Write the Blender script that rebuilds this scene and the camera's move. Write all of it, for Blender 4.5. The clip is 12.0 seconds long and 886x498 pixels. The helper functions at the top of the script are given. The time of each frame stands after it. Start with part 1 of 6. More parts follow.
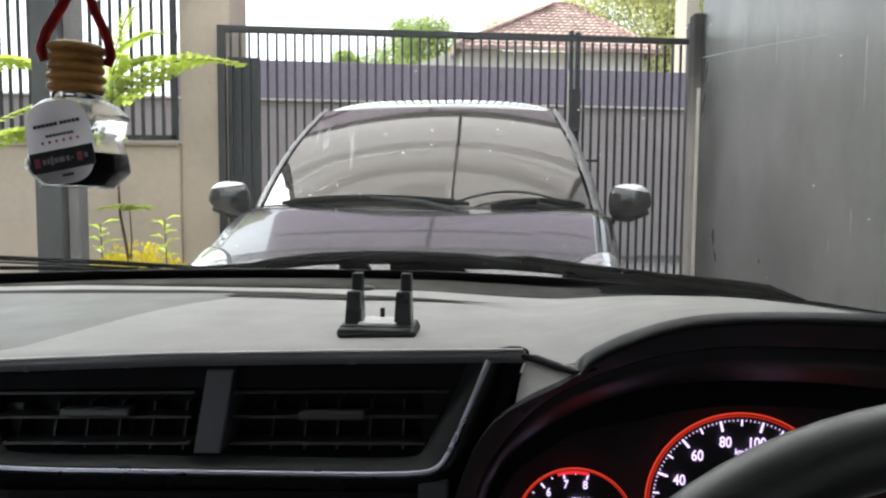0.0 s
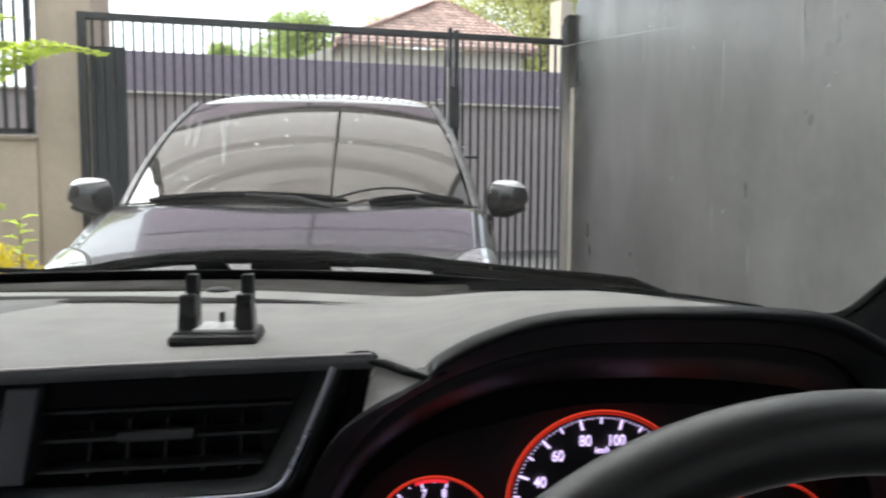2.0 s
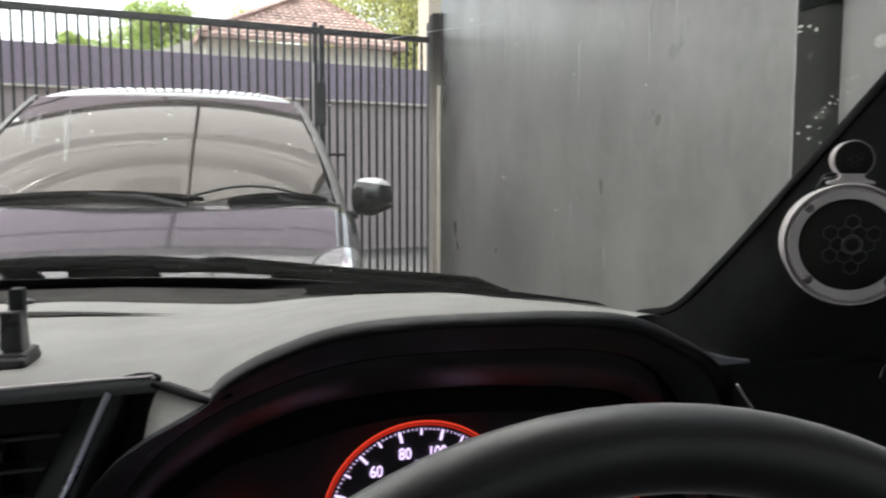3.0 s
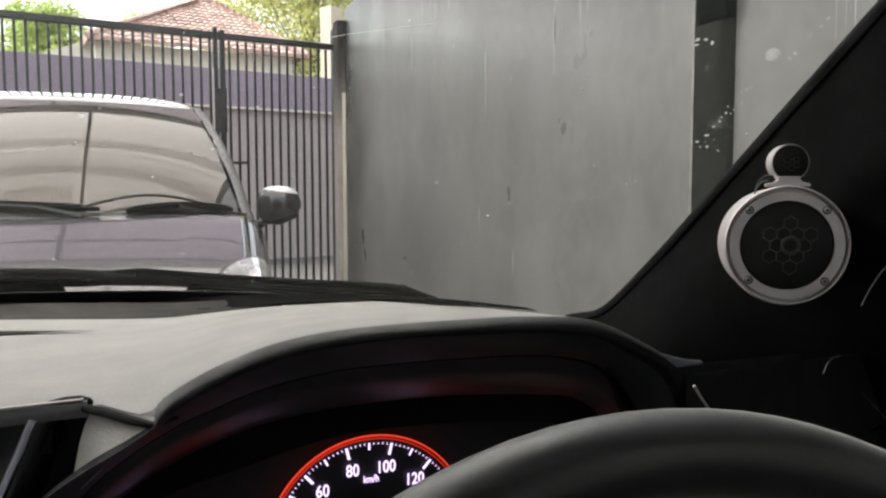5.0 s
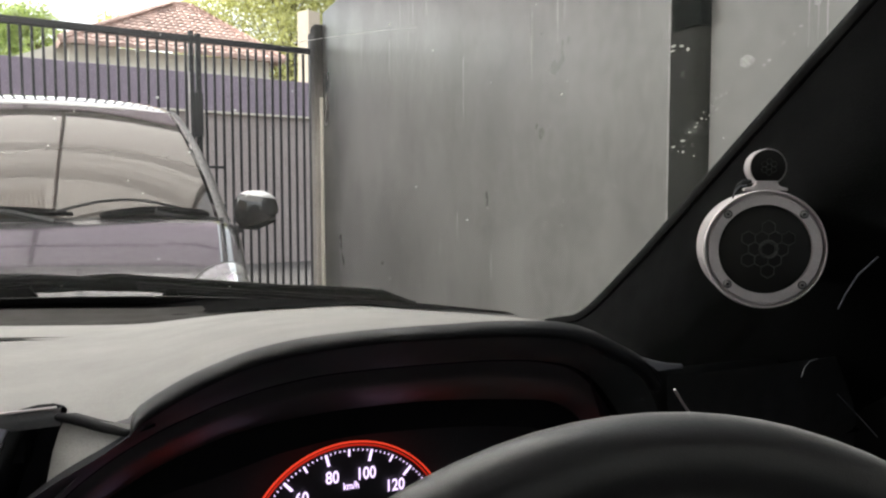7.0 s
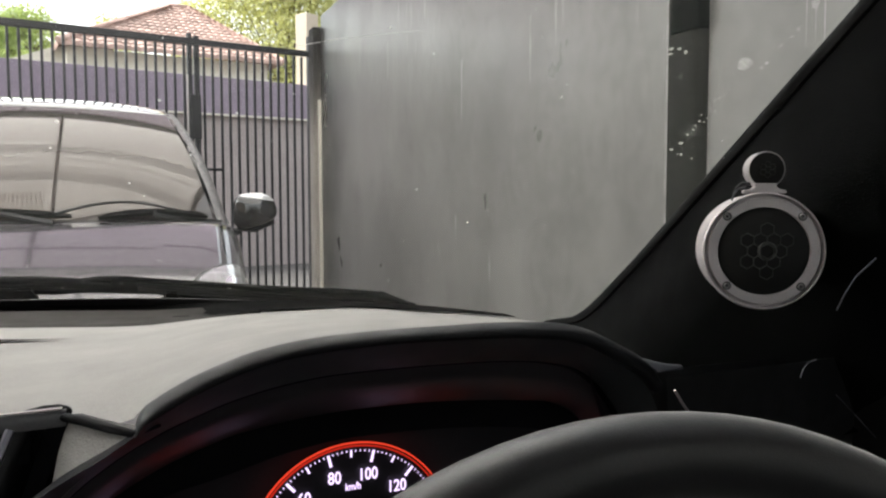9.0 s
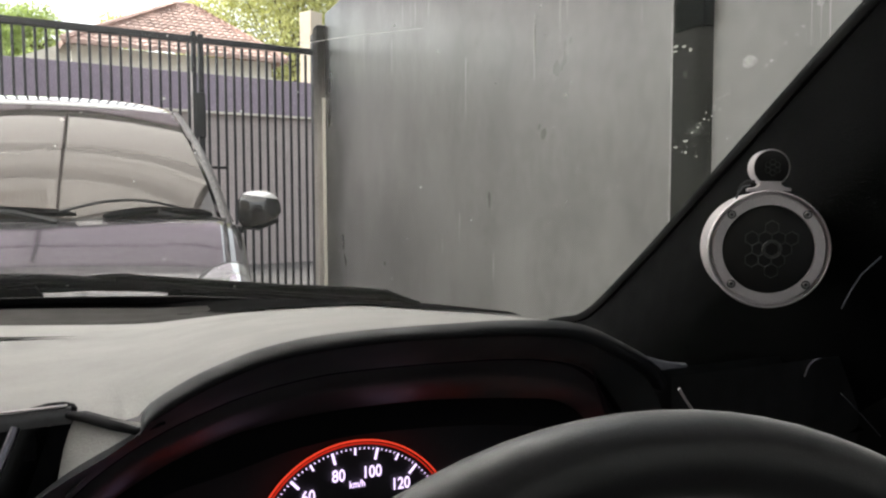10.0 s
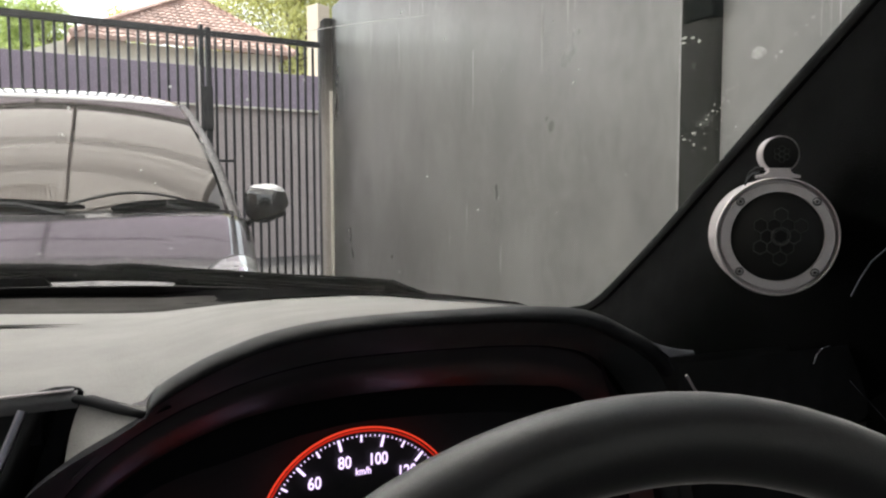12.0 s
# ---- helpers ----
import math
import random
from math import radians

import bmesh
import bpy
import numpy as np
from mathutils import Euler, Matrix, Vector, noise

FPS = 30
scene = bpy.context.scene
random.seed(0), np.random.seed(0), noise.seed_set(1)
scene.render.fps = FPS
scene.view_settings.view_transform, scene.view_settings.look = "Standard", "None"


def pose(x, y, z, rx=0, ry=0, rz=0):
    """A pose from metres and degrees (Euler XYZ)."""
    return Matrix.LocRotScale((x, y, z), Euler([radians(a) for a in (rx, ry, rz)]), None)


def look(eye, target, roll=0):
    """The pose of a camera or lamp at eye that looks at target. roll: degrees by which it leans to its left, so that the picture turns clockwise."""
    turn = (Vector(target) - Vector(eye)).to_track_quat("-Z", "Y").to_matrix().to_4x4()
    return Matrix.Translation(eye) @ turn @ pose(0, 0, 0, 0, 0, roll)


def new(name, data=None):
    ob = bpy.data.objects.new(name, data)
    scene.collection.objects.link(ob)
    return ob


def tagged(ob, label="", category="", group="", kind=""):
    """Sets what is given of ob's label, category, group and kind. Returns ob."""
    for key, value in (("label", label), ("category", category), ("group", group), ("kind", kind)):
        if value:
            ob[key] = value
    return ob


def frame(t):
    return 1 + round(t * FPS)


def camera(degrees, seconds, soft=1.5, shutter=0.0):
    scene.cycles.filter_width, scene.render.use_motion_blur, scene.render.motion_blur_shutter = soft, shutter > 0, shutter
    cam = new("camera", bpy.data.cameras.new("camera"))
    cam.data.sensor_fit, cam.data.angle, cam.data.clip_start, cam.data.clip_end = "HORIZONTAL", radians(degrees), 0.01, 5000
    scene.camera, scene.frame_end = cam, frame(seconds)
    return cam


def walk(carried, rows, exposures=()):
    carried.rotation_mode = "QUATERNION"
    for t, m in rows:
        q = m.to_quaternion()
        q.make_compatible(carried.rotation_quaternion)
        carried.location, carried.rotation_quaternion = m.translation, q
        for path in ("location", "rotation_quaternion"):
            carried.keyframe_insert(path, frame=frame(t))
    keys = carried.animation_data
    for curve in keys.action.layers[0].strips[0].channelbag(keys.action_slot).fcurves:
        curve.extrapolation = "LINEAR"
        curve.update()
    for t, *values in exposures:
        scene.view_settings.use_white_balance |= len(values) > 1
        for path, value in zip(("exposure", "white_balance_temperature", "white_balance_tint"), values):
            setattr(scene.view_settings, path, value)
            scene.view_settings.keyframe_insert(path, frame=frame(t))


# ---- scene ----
cam = camera(59.9, 12.0, soft=2.2, shutter=0.5)
PATH = [
    (0, (-0.03, -0.052, 1.183), (-0.184, 1.935, 1.021), 0.4),
    (0.5, (-0.03, -0.053, 1.183), (-0.165, 1.936, 1.02), 0.3),
    (1, (-0.029, -0.05, 1.182), (-0.139, 1.94, 1.018), 0.4),
    (1.5, (-0.024, -0.036, 1.181), (-0.051, 1.957, 1.018), 0.4),
    (2, (-0.009, -0.018, 1.18), (0.136, 1.97, 1.012), 0.3),
    (2.5, (0.012, -0.006, 1.182), (0.335, 1.961, 1.008), 0.3),
    (3, (0.032, 0.005, 1.182), (0.499, 1.942, 1.008), 0.1),
    (3.5, (0.037, 0.014, 1.182), (0.613, 1.922, 1.012), 0.1),
    (5.5, (0.008, 0.027, 1.179), (0.724, 1.888, 1.03), -0.2),
    (6, (0.01, 0.027, 1.18), (0.739, 1.884, 1.035), -0.2),
    (6.5, (0.014, 0.028, 1.179), (0.758, 1.879, 1.037), -0.2),
    (7, (0.012, 0.029, 1.179), (0.77, 1.875, 1.039), -0.1),
    (9, (0.009, 0.027, 1.179), (0.772, 1.871, 1.045), -0.1),
    (9.5, (0.009, 0.027, 1.179), (0.768, 1.873, 1.043), -0.1),
    (10, (0.009, 0.027, 1.179), (0.762, 1.874, 1.04), -0.1),
    (10.5, (0.01, 0.027, 1.178), (0.758, 1.876, 1.035), -0.1),
    (11, (0.01, 0.027, 1.177), (0.753, 1.878, 1.029), -0.1),
    (11.5, (0.011, 0.027, 1.177), (0.747, 1.88, 1.023), -0.2),
    (12, (0.01, 0.028, 1.175), (0.745, 1.881, 1.02), -0.1),
]
walk(cam, [(t, look(eye, target, roll)) for t, eye, target, roll in PATH],
     exposures=[(0, 1.65, 6150, 5), (2.0, 1.66, 6150, 5), (3.7, 1.77, 6450, 6), (5.5, 1.79, 6550, 7), (12, 1.78, 6550, 7)])

# ---- light and sky ----
world = bpy.data.worlds.new("World")
scene.world = world
world.use_nodes = True
wn, wl = world.node_tree.nodes, world.node_tree.links
sky = wn.new("ShaderNodeTexSky")
sky.sky_type = "NISHITA"
sky.sun_disc = False
sky.sun_elevation, sky.sun_rotation = radians(52), radians(-60)
sky.air_density, sky.dust_density, sky.ozone_density = 1.2, 4.0, 1.0
grey = wn.new("ShaderNodeHueSaturation")
grey.inputs["Saturation"].default_value = 0.22
wl.new(sky.outputs["Color"], grey.inputs["Color"])
wl.new(grey.outputs["Color"], wn["Background"].inputs["Color"])
wn["Background"].inputs["Strength"].default_value = 0.15
sun = new("sun", bpy.data.lights.new("sun", "SUN"))
sun.data.energy, sun.data.angle, sun.data.color = 1.2, radians(12), (1.0, 0.96, 0.9)
sun.matrix_world = look((-6, 4, 9.5), (0, 1, 0))

GZ = 0.10      # level of the driveway


# ---- materials ----
def mat(name, base, rough=0.5, metal=0.0, vary=0.12, scale=6.0, fine=90.0, bump=0.0, bump_scale=120.0, island=0.0,
        trans=0.0, ior=1.45, coat=0.0, spec=0.5, stains=None, emit=None, stretch=(1, 1, 1), drips=0.0):
    """A surface with variation at two scales, fine relief and, if wished, stains."""
    m = bpy.data.materials.new(name)
    m.use_nodes = True
    n, l = m.node_tree.nodes, m.node_tree.links
    b = n["Principled BSDF"]
    b.inputs["Roughness"].default_value, b.inputs["Metallic"].default_value = rough, metal
    b.inputs["IOR"].default_value, b.inputs["Transmission Weight"].default_value = ior, trans
    b.inputs["Coat Weight"].default_value, b.inputs["Specular IOR Level"].default_value = coat, spec
    b.inputs["Coat Roughness"].default_value = 0.04
    b.inputs["Base Color"].default_value = (*base, 1)
    if emit:
        b.inputs["Emission Color"].default_value = (*emit[0], 1)
        b.inputs["Emission Strength"].default_value = emit[1]
    if vary or bump:
        co = n.new("ShaderNodeTexCoord")
        mp = n.new("ShaderNodeMapping")
        mp.inputs["Scale"].default_value = stretch
        l.new(co.outputs["Object"], mp.inputs["Vector"])

        def noise_at(s, detail=4.0):
            t = n.new("ShaderNodeTexNoise")
            t.inputs["Scale"].default_value, t.inputs["Detail"].default_value = s, detail
            l.new(mp.outputs["Vector"], t.inputs["Vector"])
            return t.outputs["Fac"]

        def mix(fac, low, high):
            r = n.new("ShaderNodeMapRange")
            r.inputs["From Min"].default_value, r.inputs["From Max"].default_value = 0.3, 0.7
            r.inputs["To Min"].default_value, r.inputs["To Max"].default_value = low, high
            l.new(fac, r.inputs["Value"])
            return r.outputs["Result"]

        def times(a, c):
            q = n.new("ShaderNodeMath")
            q.operation = "MULTIPLY"
            l.new(a, q.inputs[0])
            l.new(c, q.inputs[1])
            return q.outputs[0]
    if vary:
        v = times(mix(noise_at(scale), 1 - vary, 1 + vary), mix(noise_at(fine, 2.0), 1 - vary * 0.6, 1 + vary * 0.6))
        if island:
            g = n.new("ShaderNodeNewGeometry")
            r = n.new("ShaderNodeMapRange")
            r.inputs["To Min"].default_value, r.inputs["To Max"].default_value = 1 - island, 1 + island
            l.new(g.outputs["Random Per Island"], r.inputs["Value"])
            v = times(v, r.outputs["Result"])
        if drips:
            dm = n.new("ShaderNodeMapping")
            dm.inputs["Scale"].default_value = (2.6, 2.6, 0.5)
            l.new(co.outputs["Object"], dm.inputs["Vector"])
            dn = n.new("ShaderNodeTexNoise")
            dn.inputs["Scale"].default_value, dn.inputs["Detail"].default_value = 1.6, 3.0
            l.new(dm.outputs["Vector"], dn.inputs["Vector"])
            v = times(v, mix(dn.outputs["Fac"], 1 - drips, 1 + drips))
        s = n.new("ShaderNodeVectorMath")
        s.operation = "SCALE"
        s.inputs[0].default_value = base
        l.new(v, s.inputs["Scale"])
        colour = s.outputs["Vector"]
        if stains:
            tint, size, amount, low = stains
            mk = n.new("ShaderNodeMapRange")
            mk.inputs["From Min"].default_value, mk.inputs["From Max"].default_value = low, low + 0.16
            mk.inputs["To Max"].default_value = amount
            l.new(noise_at(size, 6.0), mk.inputs["Value"])
            mx = n.new("ShaderNodeMix")
            mx.data_type = "RGBA"
            l.new(mk.outputs["Result"], mx.inputs["Factor"])
            l.new(colour, mx.inputs["A"])
            mx.inputs["B"].default_value = (*tint, 1)
            colour = mx.outputs["Result"]
        l.new(colour, b.inputs["Base Color"])
        if vary > 0.04:
            l.new(mix(noise_at(scale * 2.3), max(0.0, rough * 0.85), min(1.0, rough * 1.15)), b.inputs["Roughness"])
    if bump:
        bp = n.new("ShaderNodeBump")
        bp.inputs["Strength"].default_value, bp.inputs["Distance"].default_value = 1.0, bump
        l.new(noise_at(bump_scale, 3.0), bp.inputs["Height"])
        l.new(bp.outputs["Normal"], b.inputs["Normal"])
    return m


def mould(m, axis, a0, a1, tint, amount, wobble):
    """A darker tone that spreads over a surface from a1 towards a0 along one axis, with a ragged edge."""
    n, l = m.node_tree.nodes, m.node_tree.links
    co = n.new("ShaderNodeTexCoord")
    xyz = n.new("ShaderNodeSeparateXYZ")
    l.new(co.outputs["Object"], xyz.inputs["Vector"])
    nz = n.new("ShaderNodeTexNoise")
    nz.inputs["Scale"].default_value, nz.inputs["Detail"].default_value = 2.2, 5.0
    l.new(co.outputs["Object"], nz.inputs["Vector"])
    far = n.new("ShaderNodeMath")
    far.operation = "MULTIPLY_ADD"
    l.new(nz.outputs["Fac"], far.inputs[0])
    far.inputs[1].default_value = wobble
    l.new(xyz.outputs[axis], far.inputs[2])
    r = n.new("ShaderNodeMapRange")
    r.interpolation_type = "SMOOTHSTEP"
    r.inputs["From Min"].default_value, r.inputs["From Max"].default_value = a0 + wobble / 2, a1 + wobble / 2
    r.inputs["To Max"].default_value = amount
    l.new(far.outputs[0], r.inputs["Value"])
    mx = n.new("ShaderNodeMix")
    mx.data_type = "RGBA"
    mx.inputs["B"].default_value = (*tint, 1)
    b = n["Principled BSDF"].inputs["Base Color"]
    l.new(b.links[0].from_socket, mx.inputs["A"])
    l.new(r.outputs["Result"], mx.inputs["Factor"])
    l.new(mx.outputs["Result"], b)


def leaf_mat(name, base, through_tint=None, share=0.45):
    m = mat(name, base, rough=0.5, vary=0.25, scale=5, fine=40, island=0.3)
    n, l = m.node_tree.nodes, m.node_tree.links
    t = n.new("ShaderNodeBsdfTranslucent")
    t.inputs["Color"].default_value = (*(through_tint or (base[0] * 1.6, base[1] * 1.5, base[2])), 1)
    x = n.new("ShaderNodeMixShader")
    x.inputs["Fac"].default_value = share
    l.new(n["Principled BSDF"].outputs["BSDF"], x.inputs[1])
    l.new(t.outputs["BSDF"], x.inputs[2])
    l.new(x.outputs["Shader"], n["Material Output"].inputs["Surface"])
    return m


M_DASH = mat("dash_plastic", (0.345, 0.339, 0.325), 0.6, spec=0.2, vary=0.07, scale=14, fine=420, bump=0.0005, bump_scale=900)
M_AIRBAG = mat("airbag_plastic", (0.185, 0.185, 0.178), 0.6, vary=0.06, scale=9, fine=700, bump=0.00025, bump_scale=1500)
M_BLACK = mat("black_plastic", (0.019, 0.019, 0.020), 0.5, vary=0.15, scale=20, fine=600, bump=0.0002, bump_scale=1400)
M_DEEP = mat("deep_black", (0.013, 0.013, 0.0155), 0.7, vary=0.1, spec=0.15)
M_SATIN = mat("satin_black", (0.045, 0.045, 0.048), 0.3, vary=0.12, scale=25, fine=500)
M_STRIP = mat("strip_satin", (0.17, 0.17, 0.178), 0.25, vary=0.08, scale=25, fine=500)
M_PIANO = mat("piano_black", (0.012, 0.012, 0.015), 0.3, vary=0.1, scale=20, fine=300)
M_UPSHROUD = mat("shroud_blue_black", (0.052, 0.057, 0.062), 0.46, vary=0.06, scale=25, fine=500)
M_FRAME = mat("vent_frame_satin", (0.030, 0.033, 0.036), 0.42, vary=0.1, scale=25, fine=500, spec=0.25)
M_FACE = mat("dial_plate", (0.030, 0.031, 0.036), 0.6, vary=0.1, scale=25, fine=500, spec=0.3)
M_CAP = mat("hood_end_grey", (0.12, 0.12, 0.118), 0.5, vary=0.08, scale=20, fine=600)
M_HOOD = mat("hood_satin", (0.0125, 0.013, 0.015), 0.5, spec=0.32, vary=0.1, scale=25, fine=500)
M_SHROUD = mat("shroud_gloss", (0.05, 0.042, 0.05), 0.36, vary=0.03, spec=1.0, coat=1.0, scale=20, fine=300)
M_SHROUD.node_tree.nodes["Principled BSDF"].inputs["Coat Roughness"].default_value = 0.3
M_BLUEMETAL = mat("dark_blue_metal", (0.52, 0.52, 0.62), 0.30, metal=1.0, vary=0.08, scale=30, fine=400)
M_GREYPL = mat("grey_plastic", (0.075, 0.077, 0.09), 0.5, vary=0.08, scale=30, fine=500)
M_SLAT = mat("slat_plastic", (0.040, 0.041, 0.044), 0.36, vary=0.12, scale=30, fine=500)
M_VANE = mat("vane_plastic", (0.020, 0.020, 0.021), 0.5, vary=0.1, scale=30, fine=500)
M_REAR = mat("rear_shelf_grey", (0.050, 0.047, 0.044), 0.8, vary=0.08, scale=9, fine=700, spec=0.1)
M_SLOT = mat("slot_grey", (0.040, 0.037, 0.034), 0.8, spec=0.08, vary=0.1)
M_RUBBER = mat("rubber", (0.02, 0.021, 0.023), 0.6, vary=0.15, scale=30, fine=300)
M_WIPER = mat("matt_black_wiper", (0.005, 0.005, 0.0055), 0.8, vary=0.15, scale=30, fine=300, spec=0.12)
M_LEATHER = mat("wheel_leather", (0.040, 0.0402, 0.043), 0.38, spec=0.8, vary=0.10, scale=30, fine=700, bump=0.00008, bump_scale=1800)
M_MATT = mat("matt_black_seal", (0.003, 0.003, 0.003), 0.9, vary=0.1, spec=0.05)
M_LEATHER.node_tree.nodes["Principled BSDF"].inputs["Sheen Weight"].default_value = 1.0
M_LEATHER.node_tree.nodes["Principled BSDF"].inputs["Sheen Roughness"].default_value = 0.33
M_PILLAR = mat("pillar_cloth", (0.0085, 0.0088, 0.0090), 0.9, spec=0.03, vary=0.15, scale=20, fine=900, bump=0.0003, bump_scale=1200)
M_ALU = mat("brushed_aluminium", (0.66, 0.62, 0.63), 0.4, metal=0.35, vary=0.06, scale=40, fine=700)
M_SCREW = mat("dull_steel_screw", (0.30, 0.29, 0.29), 0.3, metal=0.8, vary=0.1, scale=200, fine=900)
M_MESH = mat("grille_black", (0.01, 0.01, 0.01), 0.6, vary=0.1)
M_HEX = mat("grille_hex", (0.085, 0.087, 0.085), 0.4, metal=0.3, vary=0.3, scale=90)
M_RING = mat("lit_red_ring", (0.4, 0.02, 0.01), 0.4, vary=0, emit=((1.0, 0.065, 0.03), 0.25))
M_RINGDIM = mat("dim_red_ring", (0.3, 0.02, 0.01), 0.4, vary=0, emit=((1.0, 0.04, 0.02), 0.14))
M_DIGIT = mat("lit_white_figures", (0.7, 0.6, 0.8), 0.4, vary=0, emit=((0.80, 0.60, 1.0), 0.52))
M_REDZONE = mat("lit_red_zone", (0.4, 0.02, 0.02), 0.4, vary=0, emit=((1.0, 0.03, 0.05), 0.3))
M_GLASS = mat("clear_glass", (0.97, 0.98, 0.975), 0.0, vary=0, trans=1.0, ior=1.1)
gn, gl = M_GLASS.node_tree.nodes, M_GLASS.node_tree.links
film = gn.new("ShaderNodeBsdfTranslucent")
film.inputs["Color"].default_value = (0.80, 0.79, 0.77, 1)
dusty = gn.new("ShaderNodeMixShader")
dusty.inputs["Fac"].default_value = 0.007      # a thin film of dust on the windscreen
gl.new(gn["Principled BSDF"].outputs["BSDF"], dusty.inputs[1])
gl.new(film.outputs["BSDF"], dusty.inputs[2])
gl.new(dusty.outputs["Shader"], gn["Material Output"].inputs["Surface"])
M_BOTTLE = mat("bottle_glass", (0.95, 0.97, 0.96), 0.16, vary=0.02, scale=300, trans=1.0, ior=1.14, bump=0.0008, bump_scale=200)
M_DUST = leaf_mat("dust_specks", (0.62, 0.62, 0.60), (0.7, 0.7, 0.68))
M_FRIT = mat("black_frit", (0.008, 0.008, 0.008), 0.35, vary=0.1)

M_WALL = mat("grey_cement_render", (0.190, 0.189, 0.184), 0.32, vary=0.13, scale=1.3, fine=22, bump=0.0011, bump_scale=5,
             stains=((0.262, 0.260, 0.253), 1.7, 0.6, 0.47), stretch=(1, 1, 0.85), drips=0.07)
# the wall gets darker towards its far end
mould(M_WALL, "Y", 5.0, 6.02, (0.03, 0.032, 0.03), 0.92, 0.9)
M_COLUMN = mat("grey_beige_render", (0.36, 0.33, 0.30), 0.8, vary=0.12, scale=2, fine=30, bump=0.002, bump_scale=20)
# the column gets darker towards its top
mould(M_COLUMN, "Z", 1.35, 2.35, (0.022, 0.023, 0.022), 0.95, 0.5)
M_WALLPALE = mat("pale_filler", (0.29, 0.288, 0.282), 0.32, vary=0.2, scale=20, fine=80)
M_POST = mat("dark_green_grey_post", (0.020, 0.021, 0.0185), 0.6, spec=0.12, vary=0.15, scale=4, fine=40,
             stains=((0.35, 0.36, 0.34), 9.0, 0.5, 0.66))
M_SLEEVE = mat("blackened_paint", (0.004, 0.006, 0.005), 0.8, vary=0.15, scale=8, fine=60, spec=0.06)
M_SPLASH = mat("pale_paint_splash", (0.42, 0.42, 0.39), 0.7, vary=0.15, scale=40, fine=200)
M_POSTL = mat("grey_post_paint", (0.055, 0.06, 0.06), 0.6, vary=0.12, scale=4, fine=40)
M_PIPE = mat("weathered_grey_pipe", (0.15, 0.145, 0.14), 0.6, vary=0.15, scale=5, fine=50)
M_BEIGE = mat("beige_render", (0.50, 0.425, 0.34), 0.8, vary=0.09, scale=1.5, fine=30, bump=0.003, bump_scale=20,
              stains=((0.33, 0.28, 0.23), 1.4, 0.45, 0.56))
M_PURPLE = mat("purple_grey_paint", (0.235, 0.19, 0.24), 0.7, vary=0.10, scale=0.9, fine=12, bump=0.003, bump_scale=9)
M_TAUPE = mat("taupe_render", (0.32, 0.275, 0.27), 0.8, vary=0.09, scale=0.9, fine=12, bump=0.003, bump_scale=9)
M_CREAM = mat("cream_paint", (0.62, 0.59, 0.52), 0.8, vary=0.08, scale=0.7, fine=8)
M_TILE = mat("clay_roof_tile", (0.40, 0.275, 0.235), 0.75, vary=0.2, scale=1.0, fine=9, island=0.25)
M_GATE = mat("gate_dark_paint", (0.018, 0.019, 0.022), 0.45, vary=0.2, scale=8, fine=60)
M_GATEB = mat("gate_blue_black_sheet", (0.022, 0.028, 0.034), 0.45, vary=0.2, scale=6, fine=50)
M_GROUND = mat("driveway_concrete", (0.20, 0.195, 0.18), 0.85, vary=0.15, scale=1.2, fine=30, bump=0.004, bump_scale=30)
M_ROAD = mat("street_asphalt", (0.085, 0.078, 0.076), 0.9, vary=0.2, scale=1, fine=40, bump=0.006, bump_scale=60)
M_SOIL = mat("garden_soil", (0.09, 0.06, 0.04), 0.95, vary=0.3, scale=5, fine=40, bump=0.02, bump_scale=20)
M_PAINT = mat("grey_car_paint", (0.058, 0.054, 0.060), 0.16, metal=0.2, vary=0.03, scale=4, fine=900, coat=0.58, spec=0.2)
M_PAINT.node_tree.nodes["Principled BSDF"].inputs["Coat Roughness"].default_value = 0.01
M_PILLARP = mat("dusty_grey_paint", (0.16, 0.155, 0.155), 0.45, vary=0.3, scale=60, fine=200, spec=0.15, coat=0.3)
M_MIRROR = mat("glossy_black_mirror", (0.012, 0.012, 0.013), 0.12, vary=0.05, scale=9, fine=60, coat=1.0)
# grey car paint with the sky's bright reflection put into its colour
M_ROOF = mat("sky_bright_grey_paint", (0.55, 0.55, 0.56), 0.12, metal=0.2, vary=0.10, scale=30, fine=300, coat=1.0)
M_SCREEN = mat("tinted_windscreen", (0.092, 0.082, 0.075), 0.02, metal=0.45, vary=0.06, scale=2, fine=20, coat=0.22)
M_SMEAR = mat("dried_smear", (0.6, 0.6, 0.62), 0.7, vary=0.2, scale=20)
M_SMEAR.node_tree.nodes["Principled BSDF"].inputs["Alpha"].default_value = 0.2
M_SIDEGLASS = mat("dark_side_glass", (0.02, 0.021, 0.022), 0.03, vary=0, coat=0.5)
M_LAMP = mat("headlamp_lens", (0.30, 0.31, 0.30), 0.14, metal=0.35, vary=0.3, scale=18, fine=60, coat=1.0)
M_TYRE = mat("tyre_rubber", (0.015, 0.015, 0.015), 0.8, vary=0.1)
M_LEAF = leaf_mat("bright_green_leaf", (0.34, 0.42, 0.07), (0.62, 0.74, 0.12))
M_LEAF3 = leaf_mat("light_tree_leaf", (0.28, 0.35, 0.12), (0.42, 0.52, 0.16))
M_LEAF4 = leaf_mat("pale_yellow_green_leaf", (0.38, 0.39, 0.16), (0.60, 0.60, 0.22))
M_YELLOW = leaf_mat("yellow_shrub_leaf", (0.55, 0.48, 0.02))
M_STEM = mat("brown_stem", (0.09, 0.06, 0.04), 0.8, vary=0.2, scale=20, fine=100)
